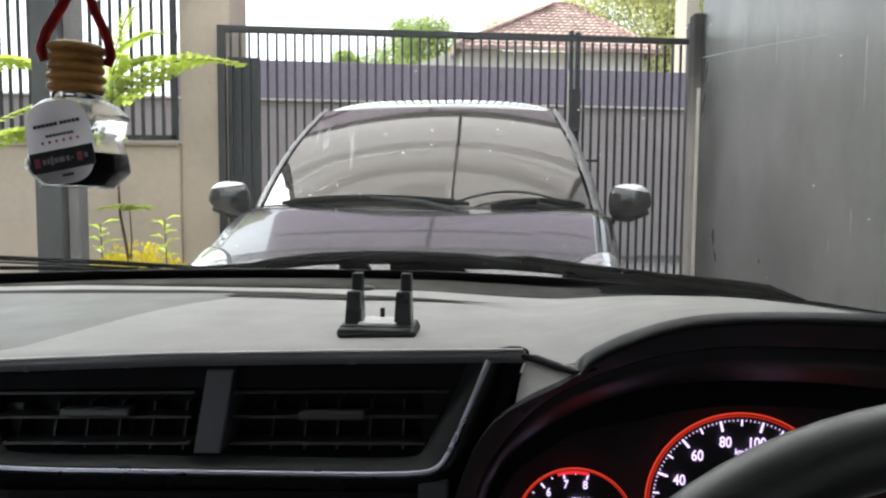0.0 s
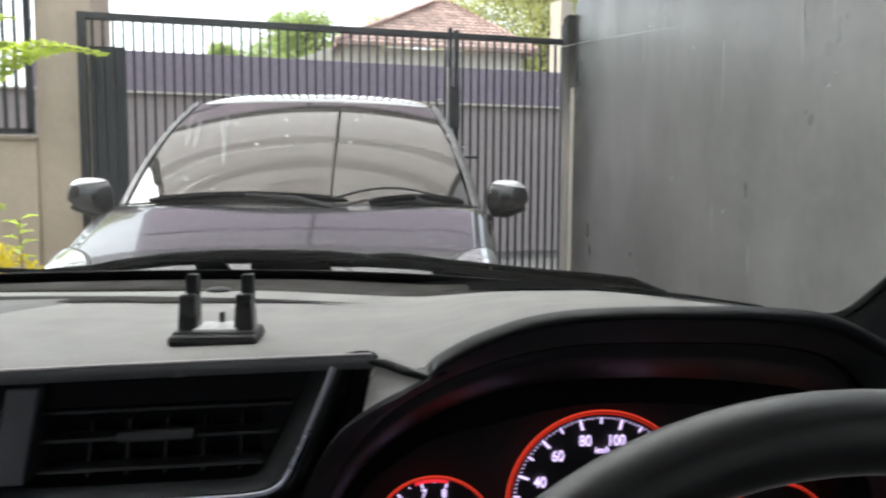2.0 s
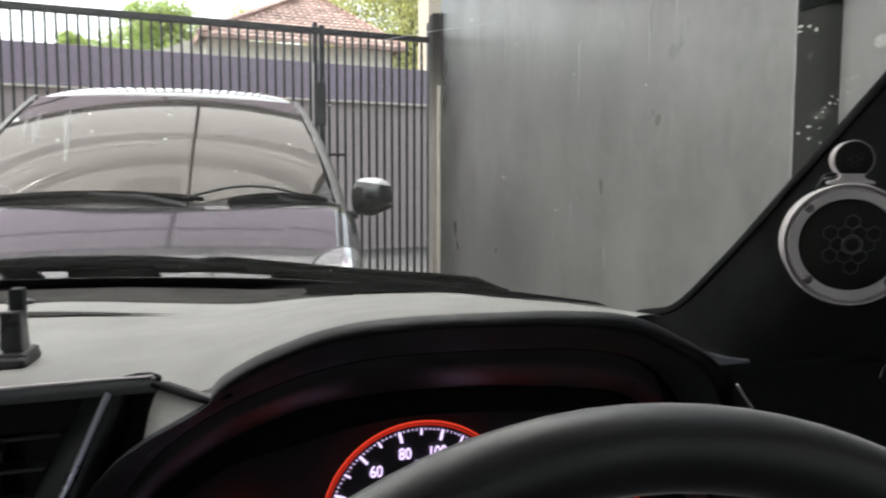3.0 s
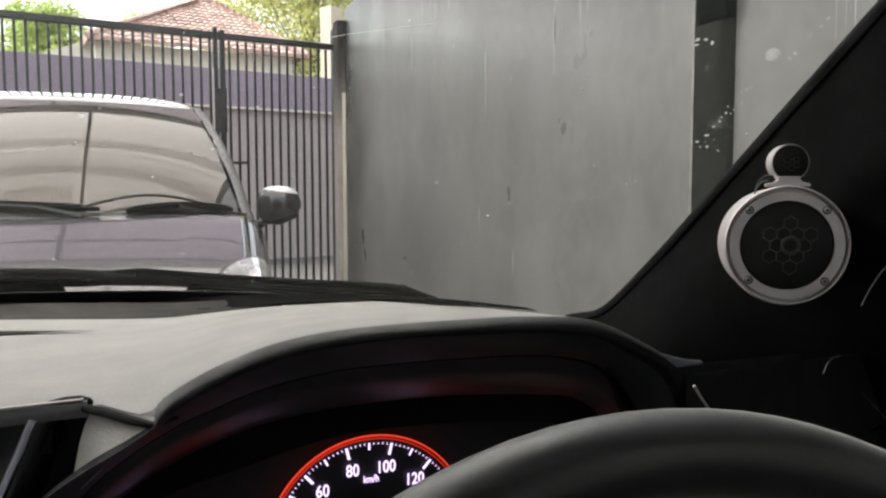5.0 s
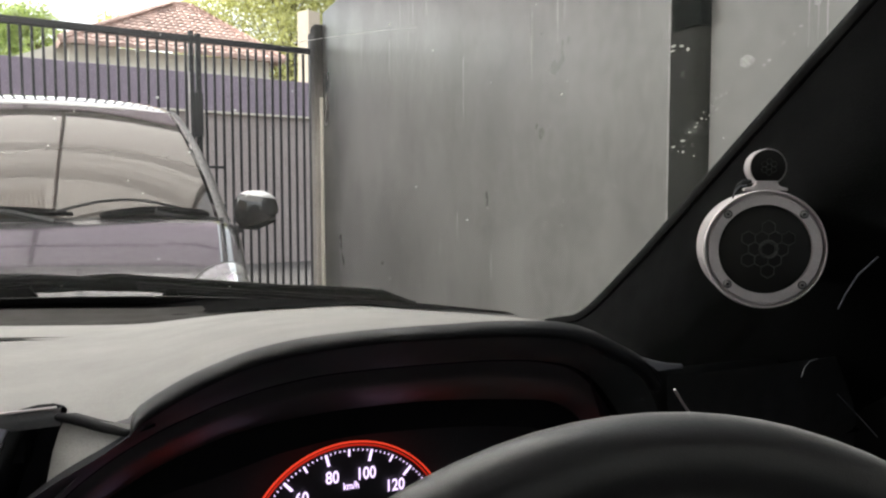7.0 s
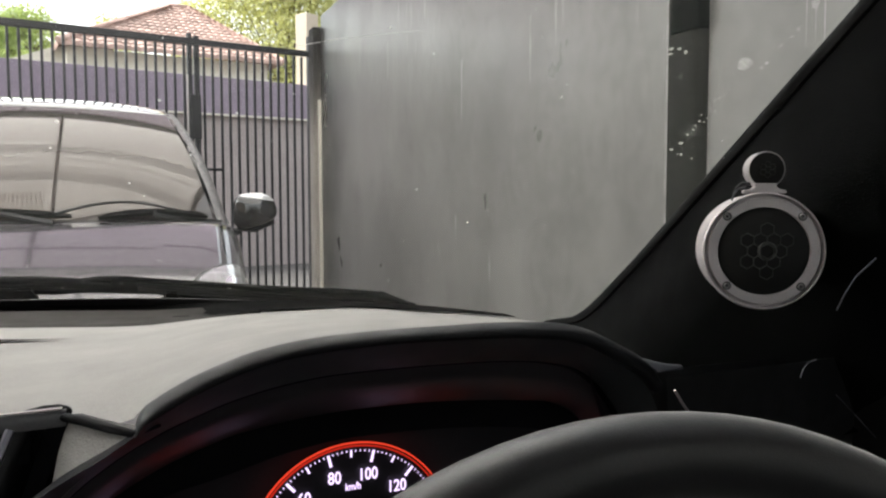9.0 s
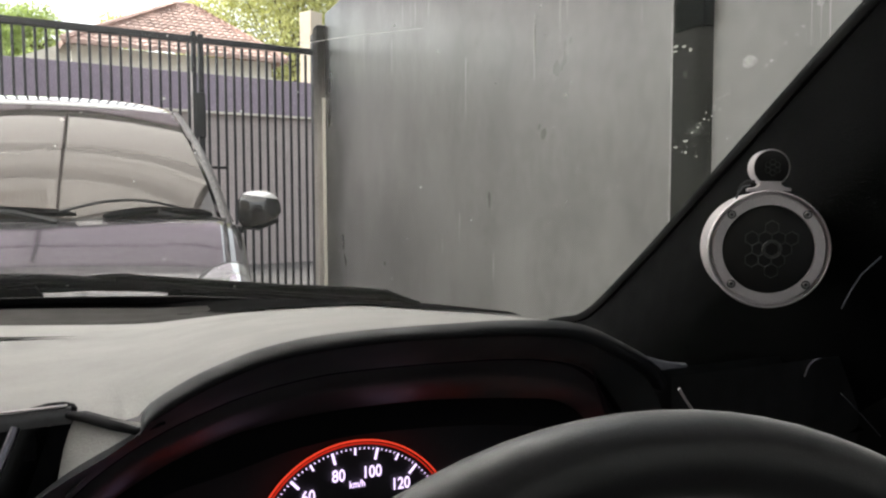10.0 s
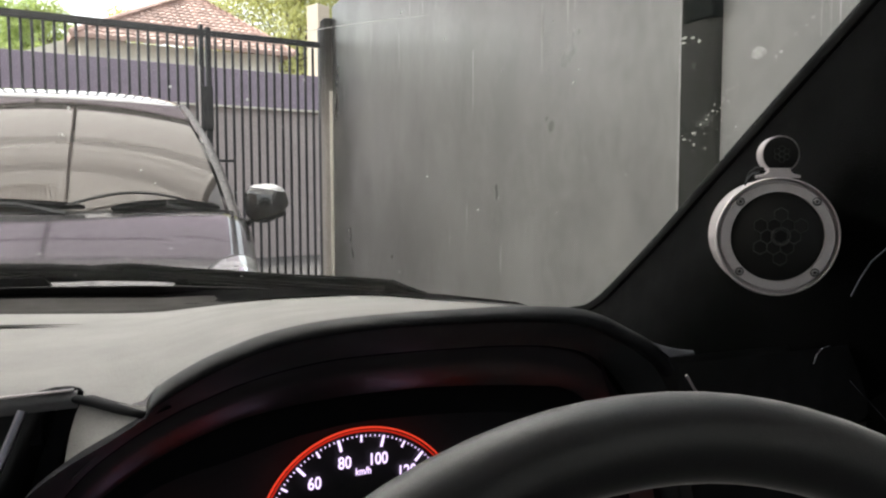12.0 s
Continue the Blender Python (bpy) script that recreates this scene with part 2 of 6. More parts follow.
M_WOOD = mat("turned_wood_cap", (0.68, 0.36, 0.11), 0.42, vary=0.25, scale=60, fine=500, stretch=(1, 1, 4))
M_CORD = mat("red_cord", (0.42, 0.012, 0.02), 0.8, vary=0.15, scale=300, fine=1500, bump=0.0004, bump_scale=1500)
M_LABEL = leaf_mat("label_paper", (0.84, 0.80, 0.87), (0.86, 0.82, 0.88), 0.6)
M_INK = mat("black_ink", (0.012, 0.011, 0.016), 0.5, vary=0.1)
M_INKR = mat("pink_ink", (0.6, 0.1, 0.16), 0.5, vary=0.1)
M_OIL = mat("dark_perfume_oil", (0.008, 0.006, 0.009), 0.08, vary=0.1, coat=0.6)
M_CHROME = mat("chrome", (0.75, 0.75, 0.77), 0.15, metal=1.0, vary=0.03)
M_HEAD = mat("roof_lining", (0.26, 0.255, 0.25), 0.9, vary=0.08, scale=8, fine=400)


def canopy_mat(name, tint, share):
    m = mat(name, (0.55, 0.53, 0.50), 0.6, vary=0.03, scale=1.5, fine=15)
    n, l = m.node_tree.nodes, m.node_tree.links
    t = n.new("ShaderNodeBsdfTranslucent")
    t.inputs["Color"].default_value = (*tint, 1)
    x = n.new("ShaderNodeMixShader")
    x.inputs["Fac"].default_value = share
    l.new(n["Principled BSDF"].outputs["BSDF"], x.inputs[1])
    l.new(t.outputs["BSDF"], x.inputs[2])
    l.new(x.outputs["Shader"], n["Material Output"].inputs["Surface"])
    return m


M_CANOPY = canopy_mat("translucent_roof_sheet", (0.97, 0.93, 0.89), 0.84)
M_CANOPY1 = canopy_mat("greyed_roof_sheet", (0.80, 0.76, 0.73), 0.81)
M_CANOPY2 = canopy_mat("weathered_roof_sheet", (0.60, 0.57, 0.55), 0.80)
M_EAVE = canopy_mat("lilac_roof_sheet", (0.66, 0.605, 0.665), 0.68)


# ---- mesh tools ----
def link_mesh(name, bm, material, parent=None, label="", smooth=None, solid=0.0, bevel=0.0, flip=False):
    bmesh.ops.recalc_face_normals(bm, faces=bm.faces[:])
    me = bpy.data.meshes.new(name)
    bm.to_mesh(me)
    bm.free()
    me.materials.append(material)
    ob = new(name, me)
    if smooth is not None:
        for p in me.polygons:
            p.use_smooth = True
        me.set_sharp_from_angle(angle=radians(smooth))
    if solid:
        s = ob.modifiers.new("thickness", "SOLIDIFY")
        s.thickness, s.offset = abs(solid), (-1 if solid > 0 else 1)
    if bevel:
        b = ob.modifiers.new("edges", "BEVEL")
        b.width, b.segments, b.limit_method, b.angle_limit = bevel, 2, "ANGLE", radians(40)
    if parent:
        ob.parent = parent
    if label:
        ob["label"] = label
    return ob


def part(name, bm, material, parent, label="", **kw):
    return link_mesh(name, bm, material, parent, label, **kw)


def thing(name, label, category, group="", kind=""):
    return tagged(new(name), label, category, group, kind)


def B():
    return bmesh.new()


def box(bm, c, s, m=None):
    """A box of size s round c."""
    r = bmesh.ops.create_cube(bm, size=1.0)["verts"]
    t = Matrix.Translation(c) @ (m or Matrix.Identity(4)) @ Matrix.Diagonal((*s, 1))
    bmesh.ops.transform(bm, matrix=t, verts=r)
    return bm


def boxed(c, s, m=None):
    return box(B(), c, s, m)


def tube(bm, pts, r, n=8, closed=False, caps=True):
    """A round bar along points; r is a radius or a list of them."""
    pts = [Vector(p) for p in pts]
    k = len(pts)
    rs = r if isinstance(r, (list, tuple)) else [r] * k
    rings, up = [], Vector((0, 0, 1))
    for i, p in enumerate(pts):
        a = pts[(i - 1) % k] if (closed or i > 0) else p
        b = pts[(i + 1) % k] if (closed or i < k - 1) else p
        d = (b - a).normalized()
        if abs(d.dot(up)) > 0.97:
            up = Vector((1, 0, 0)) if abs(d.x) < 0.8 else Vector((0, 1, 0))
        s = d.cross(up).normalized()
        up = s.cross(d).normalized()
        rings.append([bm.verts.new(p + (s * math.cos(2 * math.pi * j / n) + up * math.sin(2 * math.pi * j / n)) * rs[i])
                      for j in range(n)])
    for i in range(k if closed else k - 1):
        q, w = rings[i], rings[(i + 1) % k]
        for j in range(n):
            bm.faces.new((q[j], q[(j + 1) % n], w[(j + 1) % n], w[j]))
    if caps and not closed:
        bm.faces.new(rings[0])
        bm.faces.new(rings[-1])
    return bm


def sheet(f, nu, nv, bm=None):
    """A surface f(u, v), u and v from 0 to 1."""
    bm = bm or B()
    g = [[bm.verts.new(f(i / nu, j / nv)) for j in range(nv + 1)] for i in range(nu + 1)]
    for i in range(nu):
        for j in range(nv):
            bm.faces.new((g[i][j], g[i + 1][j], g[i + 1][j + 1], g[i][j + 1]))
    return bm


def lathe(bm, profile, axis_m, n=40):
    """A turned body: profile of (radius, height) about the z axis of axis_m."""
    rings = []
    for r, h in profile:
        rings.append([bm.verts.new(axis_m @ Vector((max(r, 1e-5) * math.cos(2 * math.pi * j / n),
                                                    max(r, 1e-5) * math.sin(2 * math.pi * j / n), h))) for j in range(n)])
    for a, b in zip(rings, rings[1:]):
        for j in range(n):
            bm.faces.new((a[j], a[(j + 1) % n], b[(j + 1) % n], b[j]))
    bm.faces.new(rings[0])
    bm.faces.new(rings[-1])
    return bm


def prism(pts, d, bm=None):
    """A polygon of 3D points pushed out by the vector d."""
    bm = bm or B()
    a = [bm.verts.new(p) for p in pts]
    b = [bm.verts.new(Vector(p) + Vector(d)) for p in pts]
    bm.faces.new(a)
    bm.faces.new(b)
    for i in range(len(a)):
        j = (i + 1) % len(a)
        bm.faces.new((a[i], a[j], b[j], b[i]))
    return bm


def lerp_table(tab, x):
    xs, ys = [p[0] for p in tab], [p[1] for p in tab]
    return float(np.interp(x, xs, ys))


def smooth_table(tab, x, r=0.008):
    return sum(lerp_table(tab, x + r * k) for k in (-2, -1, 0, 1, 2)) / 5


def text_mesh(txt, size, name, material, m, parent, depth=0.0002):
    cu = bpy.data.curves.new(name, "FONT")
    cu.body, cu.size, cu.align_x, cu.align_y, cu.extrude = txt, size, "CENTER", "CENTER", depth
    cu.offset = size * 0.012
    tmp = new("figure_curve", cu)
    bpy.context.view_layer.update()
    me = bpy.data.meshes.new_from_object(tmp.evaluated_get(bpy.context.evaluated_depsgraph_get()))
    bpy.data.objects.remove(tmp)
    bpy.data.curves.remove(cu)
    me.name = name
    me.materials.clear()
    me.materials.append(material)
    me.transform(m @ Matrix.Diagonal((0.80, 1.0, 1.0, 1.0)))
    ob = new(name, me)
    ob.parent = parent
    return ob


# ---- ground, walls, gate ----
ground = link_mesh("ground", boxed((0, 40, GZ - 0.05), (400, 500, 0.1)), M_GROUND)
tagged(ground, "grey concrete driveway and open ground", "ground", kind="structure")
road = link_mesh("road", boxed((1, 9.65, GZ + 0.004), (80, 5.4, 0.02), pose(0, 0, 0, 0, 0, 12)), M_ROAD)
tagged(road, "dark asphalt street outside the gate", "road", kind="structure")

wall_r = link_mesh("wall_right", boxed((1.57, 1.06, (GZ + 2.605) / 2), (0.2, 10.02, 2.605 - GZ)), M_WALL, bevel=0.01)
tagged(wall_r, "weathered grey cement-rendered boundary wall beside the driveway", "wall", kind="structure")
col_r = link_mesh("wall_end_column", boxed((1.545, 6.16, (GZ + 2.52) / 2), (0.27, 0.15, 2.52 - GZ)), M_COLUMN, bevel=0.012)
tagged(col_r, "narrow grey rendered column at the wall's end, darker towards its top", "column", kind="structure")
part("rounded_edge", tube(B(), [(1.461, 6.077, GZ), (1.461, 6.077, 1.95)], 0.016, 12), M_CREAM, col_r, "rounded pale corner bead", smooth=50)
col_o = link_mesh("outer_column", boxed((2.905, 12.95, (GZ + 4.22) / 2), (0.27, 0.27, 4.22 - GZ), pose(0, 0, 0, 0, 0, 32)), M_BEIGE, bevel=0.012)
tagged(col_o, "tall beige rendered column across the street", "column", kind="structure")

post_r = link_mesh("carport_post", prism([(1.470, 1.818, GZ), (1.440, 1.818, GZ), (1.4355, 1.813, GZ), (1.4355, 1.735, GZ), (1.4370, 1.722, GZ), (1.4405, 1.711, GZ), (1.4460, 1.702, GZ), (1.4530, 1.695, GZ), (1.4610, 1.691, GZ), (1.470, 1.689, GZ)], (0, 0, 3.28 - GZ)), M_POST, smooth=35)
tagged(post_r, "dark grey steel carport post against the wall, splashed with pale paint", "carport post", "carport posts")
part("pale_edge", boxed((1.4372, 1.8165, 1.70), (0.006, 0.008, 3.1)), M_WALLPALE, post_r, "worn pale far edge", bevel=0.002)
part("upper_sleeve", boxed((1.4490, 1.743, 2.445), (0.036, 0.116, 1.63)), M_SLEEVE, post_r, "blackened upper sleeve", bevel=0.004)
sp_b = B()
srng = random.Random(8)
for y, z, ry, rz in ((1.752, 1.328, 0.016, 0.005), (1.790, 1.313, 0.014, 0.004), (1.749, 1.297, 0.007, 0.005), (1.705, 1.284, 0.005, 0.003), (1.725, 1.349, 0.009, 0.003), (1.701, 1.361, 0.008, 0.003), (1.695, 1.372, 0.006, 0.003), (1.677, 1.381, 0.006, 0.004), (1.660, 1.378, 0.004, 0.003), (1.650, 1.387, 0.004, 0.003), (1.671, 1.397, 0.004, 0.003), (1.798, 1.592, 0.014, 0.006), (1.802, 1.579, 0.016, 0.004), (1.765, 1.587, 0.012, 0.005), (1.737, 1.573, 0.009, 0.007)):
    sp_b.faces.new([sp_b.verts.new((1.4335, y + 0.75 * ry * math.cos(k * 0.785) * srng.uniform(0.6, 1.2), z + 0.75 * rz * math.sin(k * 0.785) * srng.uniform(0.6, 1.2))) for k in range(8)])
wm = B()


def streak(y, z1, ln, w):
    """A thin pale run of cement on the wall, tapered at its foot."""
    n = 7
    left, right = [], []
    for i in range(n + 1):
        f = i / n
        h = w * (0.35 + 0.65 * math.sin(min(1.0, 0.2 + f * 0.8) * math.pi)) * srng.uniform(0.7, 1.1)
        c = y + srng.gauss(0, w * 0.12)
        left.append(wm.verts.new((1.4694, c + h, z1 - ln * f)))
        right.append(wm.verts.new((1.4694, c - h, z1 - ln * f)))
    for i in range(n):
        wm.faces.new((left[i], left[i + 1], right[i + 1], right[i]))


for y, z1, ln, w in ((1.369, 1.72, 0.20, 0.0022), (1.343, 1.72, 0.19, 0.0018), (1.318, 1.70, 0.185, 0.0022), (1.243, 1.66, 0.10, 0.0016), (1.345, 1.625, 0.02, 0.012), (4.372, 1.53, 0.08, 0.006),
                     (3.40, 1.10, 0.14, 0.010), (3.03, 0.93, 0.12, 0.009), (3.62, 0.98, 0.10, 0.008)):
    streak(y, z1, ln, w)
for i in range(18):
    streak(srng.uniform(2.0, 5.7), srng.uniform(1.75, 2.55), srng.uniform(0.08, 0.30), srng.uniform(0.003, 0.009))
for y, z, ry, rz in ((1.682, 1.408, 0.006, 0.004), (1.680, 1.417, 0.006, 0.004), (1.660, 1.406, 0.006, 0.004), (1.663, 1.436, 0.006, 0.004), (1.645, 1.440, 0.006, 0.004), (1.628, 1.444, 0.006, 0.004), (1.501, 1.497, 0.006, 0.004), (1.484, 1.506, 0.006, 0.004), (1.442, 1.540, 0.006, 0.004), (1.410, 1.555, 0.006, 0.004), (1.390, 1.569, 0.006, 0.004),
                     (1.558, 1.515, 0.026, 0.018), (4.42, 0.68, 0.02, 0.012)):
    wm.faces.new([wm.verts.new((1.4685, y + ry * math.cos(k * 0.5236) * srng.uniform(0.75, 1.15), z + rz * math.sin(k * 0.5236) * srng.uniform(0.75, 1.15))) for k in range(12)])
pits = B()
for i in range(70):
    y, z, r = srng.uniform(1.3, 5.8), srng.uniform(0.5, 2.5), srng.uniform(0.0012, 0.0032)
    pits.faces.new([pits.verts.new((1.4688, y + r * math.cos(k * 1.047) * srng.uniform(0.6, 1.2), z + r * math.sin(k * 1.047) * srng.uniform(0.6, 1.2))) for k in range(6)])
pto = link_mesh("trim_wall_pits", pits, M_POSTL)
tagged(pto, "small dark pits and chips in the cement wall", "wall pits", kind="structure")
wmo = link_mesh("trim_wall_patches", wm, M_WALLPALE)
tagged(wmo, "faint pale filler patches on the cement wall", "wall patches", kind="structure")
tagged(part("paint_splashes", sp_b, M_SPLASH, post_r, "pale paint splashes", solid=0.001), kind="stuff")
post_l = link_mesh("carport_post", boxed((-2.278, 3.69, (GZ + 3.25) / 2), (0.134, 0.17, 3.25 - GZ)), M_POSTL, bevel=0.006)
tagged(post_l, "square dark grey steel carport post by the garden wall", "carport post", "carport posts")

pipe = link_mesh("downpipe", boxed((-2.177, 3.70, (GZ + 3.25) / 2), (0.058, 0.09, 3.25 - GZ)), M_PIPE, bevel=0.008)
tagged(pipe, "square taupe downpipe fixed beside the carport post", "downpipe")

# unseen wall, its height set to hold back sky light from the left
wl_ = link_mesh("wall_left", boxed((-6.1, -0.75, (GZ + 4.4) / 2), (0.2, 10.0, 4.4 - GZ)), M_BEIGE, bevel=0.01)
tagged(wl_, "plain beige rendered wall out of view, added to block sky light", "wall", kind="structure")

# garden wall with its barred opening
gw = thing("garden_wall", "beige rendered garden wall with a barred opening on top", "garden wall", kind="structure")
part("wall_base", boxed((-4.33, 5.98, (GZ + 1.49) / 2), (3.5, 0.2, 1.49 - GZ)), M_BEIGE, gw, bevel=0.008)
part("sill", boxed((-4.33, 5.97, 1.505), (3.5, 0.24, 0.03)), M_BEIGE, gw, bevel=0.006)
pl = link_mesh("gate_pillar", boxed((-2.375, 6.11, (GZ + 2.85) / 2), (0.41, 0.4, 2.85 - GZ)), M_BEIGE, bevel=0.012)
tagged(pl, "tall beige rendered gate pillar", "pillar", kind="structure")
fence = thing("fence_panel", "dark painted steel bar fence panel on the garden wall", "fence panel")
part("bottom_rail", boxed((-4.3, 5.83, 1.55), (3.46, 0.035, 0.04)), M_GATE, fence)
part("side_rail", boxed((-2.59, 5.83, 2.15), (0.045, 0.035, 1.23)), M_GATE, fence)
bar_bm = B()
box(bar_bm, (0, 0, 0.60), (0.022, 0.022, 1.2))
bar_ob = part("bar", bar_bm, M_GATE, fence)
bar_ob.location = (-2.68, 5.83, 1.56)
for i in range(1, 22):
    b2 = new("bar", bar_ob.data)
    b2.parent, b2.location = fence, (-2.68 - 0.083 * i, 5.83, 1.56)

for z in (1.75, 2.32):
    part("hinge", boxed((-2.562, 5.815, z), (0.014, 0.03, 0.05)), M_GATE, fence)

# gate: along its own x axis from the left post
GATE = pose(-2.224, 5.785, 0, 0, 0, 10.59)
GL, GM, GT = 3.75, 2.805, 2.40


def in_gate(ob):
    ob.matrix_basis = GATE
    return ob


gate = in_gate(thing("sliding_gate", "dark steel bar sliding gate, closed", "gate"))
part("left_post", boxed((0.03, 0, (GZ + GT) / 2), (0.06, 0.06, GT - GZ)), M_GATE, gate, bevel=0.004)
part("bare_edge", boxed((GM - 0.057, -0.012, 1.25), (0.011, 0.02, 1.75)), M_ALU, gate, "bare metal edge strip")
part("top_rail", boxed((GM / 2, 0, GT - 0.025), (GM, 0.05, 0.05)), M_GATE, gate, bevel=0.004)
part("bottom_rail", boxed((GM / 2, 0, GZ + 0.12), (GM, 0.05, 0.06)), M_GATE, gate, bevel=0.004)
part("cover_sheet", boxed((0.19, 0.05, (GZ + 2.34) / 2), (0.25, 0.015, 2.0 - GZ)), M_GATEB, gate, "blue-black steel cover sheet")
part("middle_post", boxed((GM - 0.035, 0, (GZ + GT) / 2 + 0.02), (0.032, 0.05, GT - GZ + 0.03)), M_GATE, gate, bevel=0.004)
gb = part("bar", boxed((0, 0, 0), (0.018, 0.018, GT - GZ - 0.17)), M_GATE, gate)
gb.location = (0.10, 0, (GZ + GT) / 2 + 0.03)
for i in range(1, 39):
    o = new("bar", gb.data)
    o.parent, o.location = gate, (0.10 + i * 0.0692, 0, (GZ + GT) / 2 + 0.03)
side = in_gate(thing("side_gate", "narrow dark steel bar pedestrian gate, closed", "gate"))
SX0 = GM + 0.0
part("hinge_post", boxed((SX0 + 0.018, 0, (GZ + GT) / 2 + 0.01), (0.038, 0.05, GT - GZ + 0.02)), M_GATE, side, bevel=0.004)
part("top_rail", boxed(((SX0 + GL) / 2, 0, GT - 0.025), (GL - SX0, 0.045, 0.045)), M_GATE, side, bevel=0.004)
part("bottom_rail", boxed(((SX0 + GL) / 2, 0, GZ + 0.12), (GL - SX0, 0.045, 0.06)), M_GATE, side, bevel=0.004)
part("end_post", boxed((GL + 0.035, 0, (GZ + GT) / 2 + 0.06), (0.085, 0.06, GT - GZ + 0.12)), M_GATE, side, bevel=0.004)
part("lock_box", boxed((SX0 - 0.004, -0.02, 1.80), (0.085, 0.06, 0.34)), M_GATE, side, bevel=0.008)
lb = B()
tube(lb, [(SX0 + 0.04, -0.05, 1.40), (SX0 + 0.19, -0.05, 1.40)], 0.011, 10)
tube(lb, [(SX0 + 0.19, -0.05, 1.425), (SX0 + 0.19, -0.05, 1.375)], 0.008, 8)
part("latch_bar", lb, M_GATE, side, smooth=40)
for i in range(14):
    o = new("bar", gb.data)
    o.parent, o.location = side, (SX0 + 0.075 + i * 0.0672, 0, (GZ + GT) / 2 + 0.03)

# ---- carport roof ----
roof = thing("carport_roof", "translucent corrugated carport roof on dark steel beams", "carport roof", kind="structure")
CX0, CX1, CY0, CY1, CZ = -2.68, 1.44, -3.5, 5.6, 3.35


def canopy(u, y):
    return Vector((CX0 + (CX1 - CX0) * u, y, CZ + 0.0022 * math.sin(y * 2 * math.pi / 0.31) + 0.003 * math.sin(u * 9 + y)))


LAPS = [5.6, 4.84, 4.79, 4.56, 4.46, 4.40, 4.30, 4.18, 4.03, 3.62, 3.50, 3.05, 2.9, 2.2, 1.5, 0.7, -0.1, -0.9, -1.8, -2.6, -3.5]
TONE = (1, 0, 2, 0, 1, 0, 1, 2, 0, 1, 0, 1, 0, 1, 0, 1, 0, 1, 0, 1)
for i in range(20):
    y1, y0 = LAPS[i], LAPS[i + 1]
    part("roof_sheet", sheet(lambda u, v: canopy(u, y0 + (y1 - y0) * v) + Vector((0, 0, 0.004 * (i % 2))), 24, 8), (M_CANOPY, M_CANOPY1, M_CANOPY2)[TONE[i]], roof, smooth=60)
part("eave", prism([(-2.16, 5.62, CZ - 0.015), (1.30, 5.62, CZ - 0.015), (1.30, 8.58, CZ - 0.015), (-2.74, 8.58, CZ - 0.015)], (0, 0, 0.03)), M_EAVE, roof, "lilac-grey eave sheet")
for x in (-2.62, 1.44):
    part("beam", boxed((x, 0.95, CZ - 0.06), (0.05, 8.7, 0.08)), M_POSTL, roof)
part("beam", prism([(-0.325, 5.6, CZ - 0.09), (-0.290, 5.6, CZ - 0.09), (-0.13, 2.9, CZ - 0.09), (-0.13, -3.4, CZ - 0.09), (-0.165, -3.4, CZ - 0.09), (-0.165, 2.9, CZ - 0.09)], (0, 0, 0.07)), M_POSTL, roof)
part("eave_beam", boxed((-0.655, 7.10, CZ - 0.045), (0.035, 2.9, 0.06)), M_POSTL, roof)
part("eave_purlin", boxed((-0.93, 6.13, CZ - 0.03), (2.5, 0.02, 0.02)), M_POSTL, roof)
part("eave_purlin", boxed((0.80, 6.20, CZ - 0.03), (0.86, 0.02, 0.02)), M_POSTL, roof)
part("eave_purlin", boxed((-0.48, 7.6, CZ - 0.03), (3.5, 0.02, 0.02)), M_POSTL, roof)
part("gutter_bracket", boxed((-2.645, 4.86, CZ - 0.07), (0.11, 0.72, 0.10)), M_POSTL, roof, "dark gutter bracket", bevel=0.03)
part("front_beam", boxed((-0.62, 5.63, CZ - 0.07), (4.1, 0.06, 0.10)), M_POSTL, roof)
for y in (-2.6, 1.76):
    part("cross_beam", boxed((-0.62, y, CZ - 0.06), (4.1, 0.05, 0.06)), M_POSTL, roof)
for y in (-1.5, 0.1):
    part("purlin", boxed((-0.75, y, CZ - 0.03), (3.4, 0.035, 0.03)), M_CREAM, roof)
for i in range(16):
    part("sheet_rib", boxed((-1.06 + 0.05 * i, 3.70, CZ - 0.012), (0.018, 0.30, 0.010), pose(0, 0, 0, 0, 0, (i - 10) * 3.5)), M_CANOPY1, roof)

# ---- across the street ----
FAR = pose(-3.69, 10.92, 0, 0, 0, 13.0)
street_wall = thing("street_wall", "taupe boundary wall with a purple-grey painted top band", "wall", kind="structure")
street_wall.matrix_basis = FAR
part("wall_base", boxed((2, 0.15, (GZ + 2.42) / 2), (44, 0.24, 2.42 - GZ)), M_TAUPE, street_wall)
part("band", boxed((11.2, 0.12, 2.71), (24.6, 0.30, 0.54)), M_PURPLE, street_wall, "purple-grey painted top band", bevel=0.01)
part("ledge", boxed((2, 0.10, 2.42), (44, 0.36, 0.025)), M_CREAM, street_wall, "thin pale ledge")

house = thing("house", "cream house with a hipped red-brown tile roof", "house")
house.matrix_basis = pose(1.55, 22.0, 0, 0, 0, 10)
part("wall", boxed((-0.08, 3.6, 2.55), (5.3, 6, 5.0)), M_CREAM, house)
part("wing", prism([(-4.3, 1.4, GZ), (-1.5, 1.4, GZ), (-1.5, 1.4, 5.3), (-2.2, 1.4, 5.45), (-4.3, 1.4, 4.6)], (0, 5.0, 0)), M_CREAM, house, "cream gabled wing")
RA, RE, RH, RD = 7.02, 5.02, 2.92, 3.4
RC, RL, RR = -0.08, 0.53, 1.05     # middle of the roof, ends of its ridge


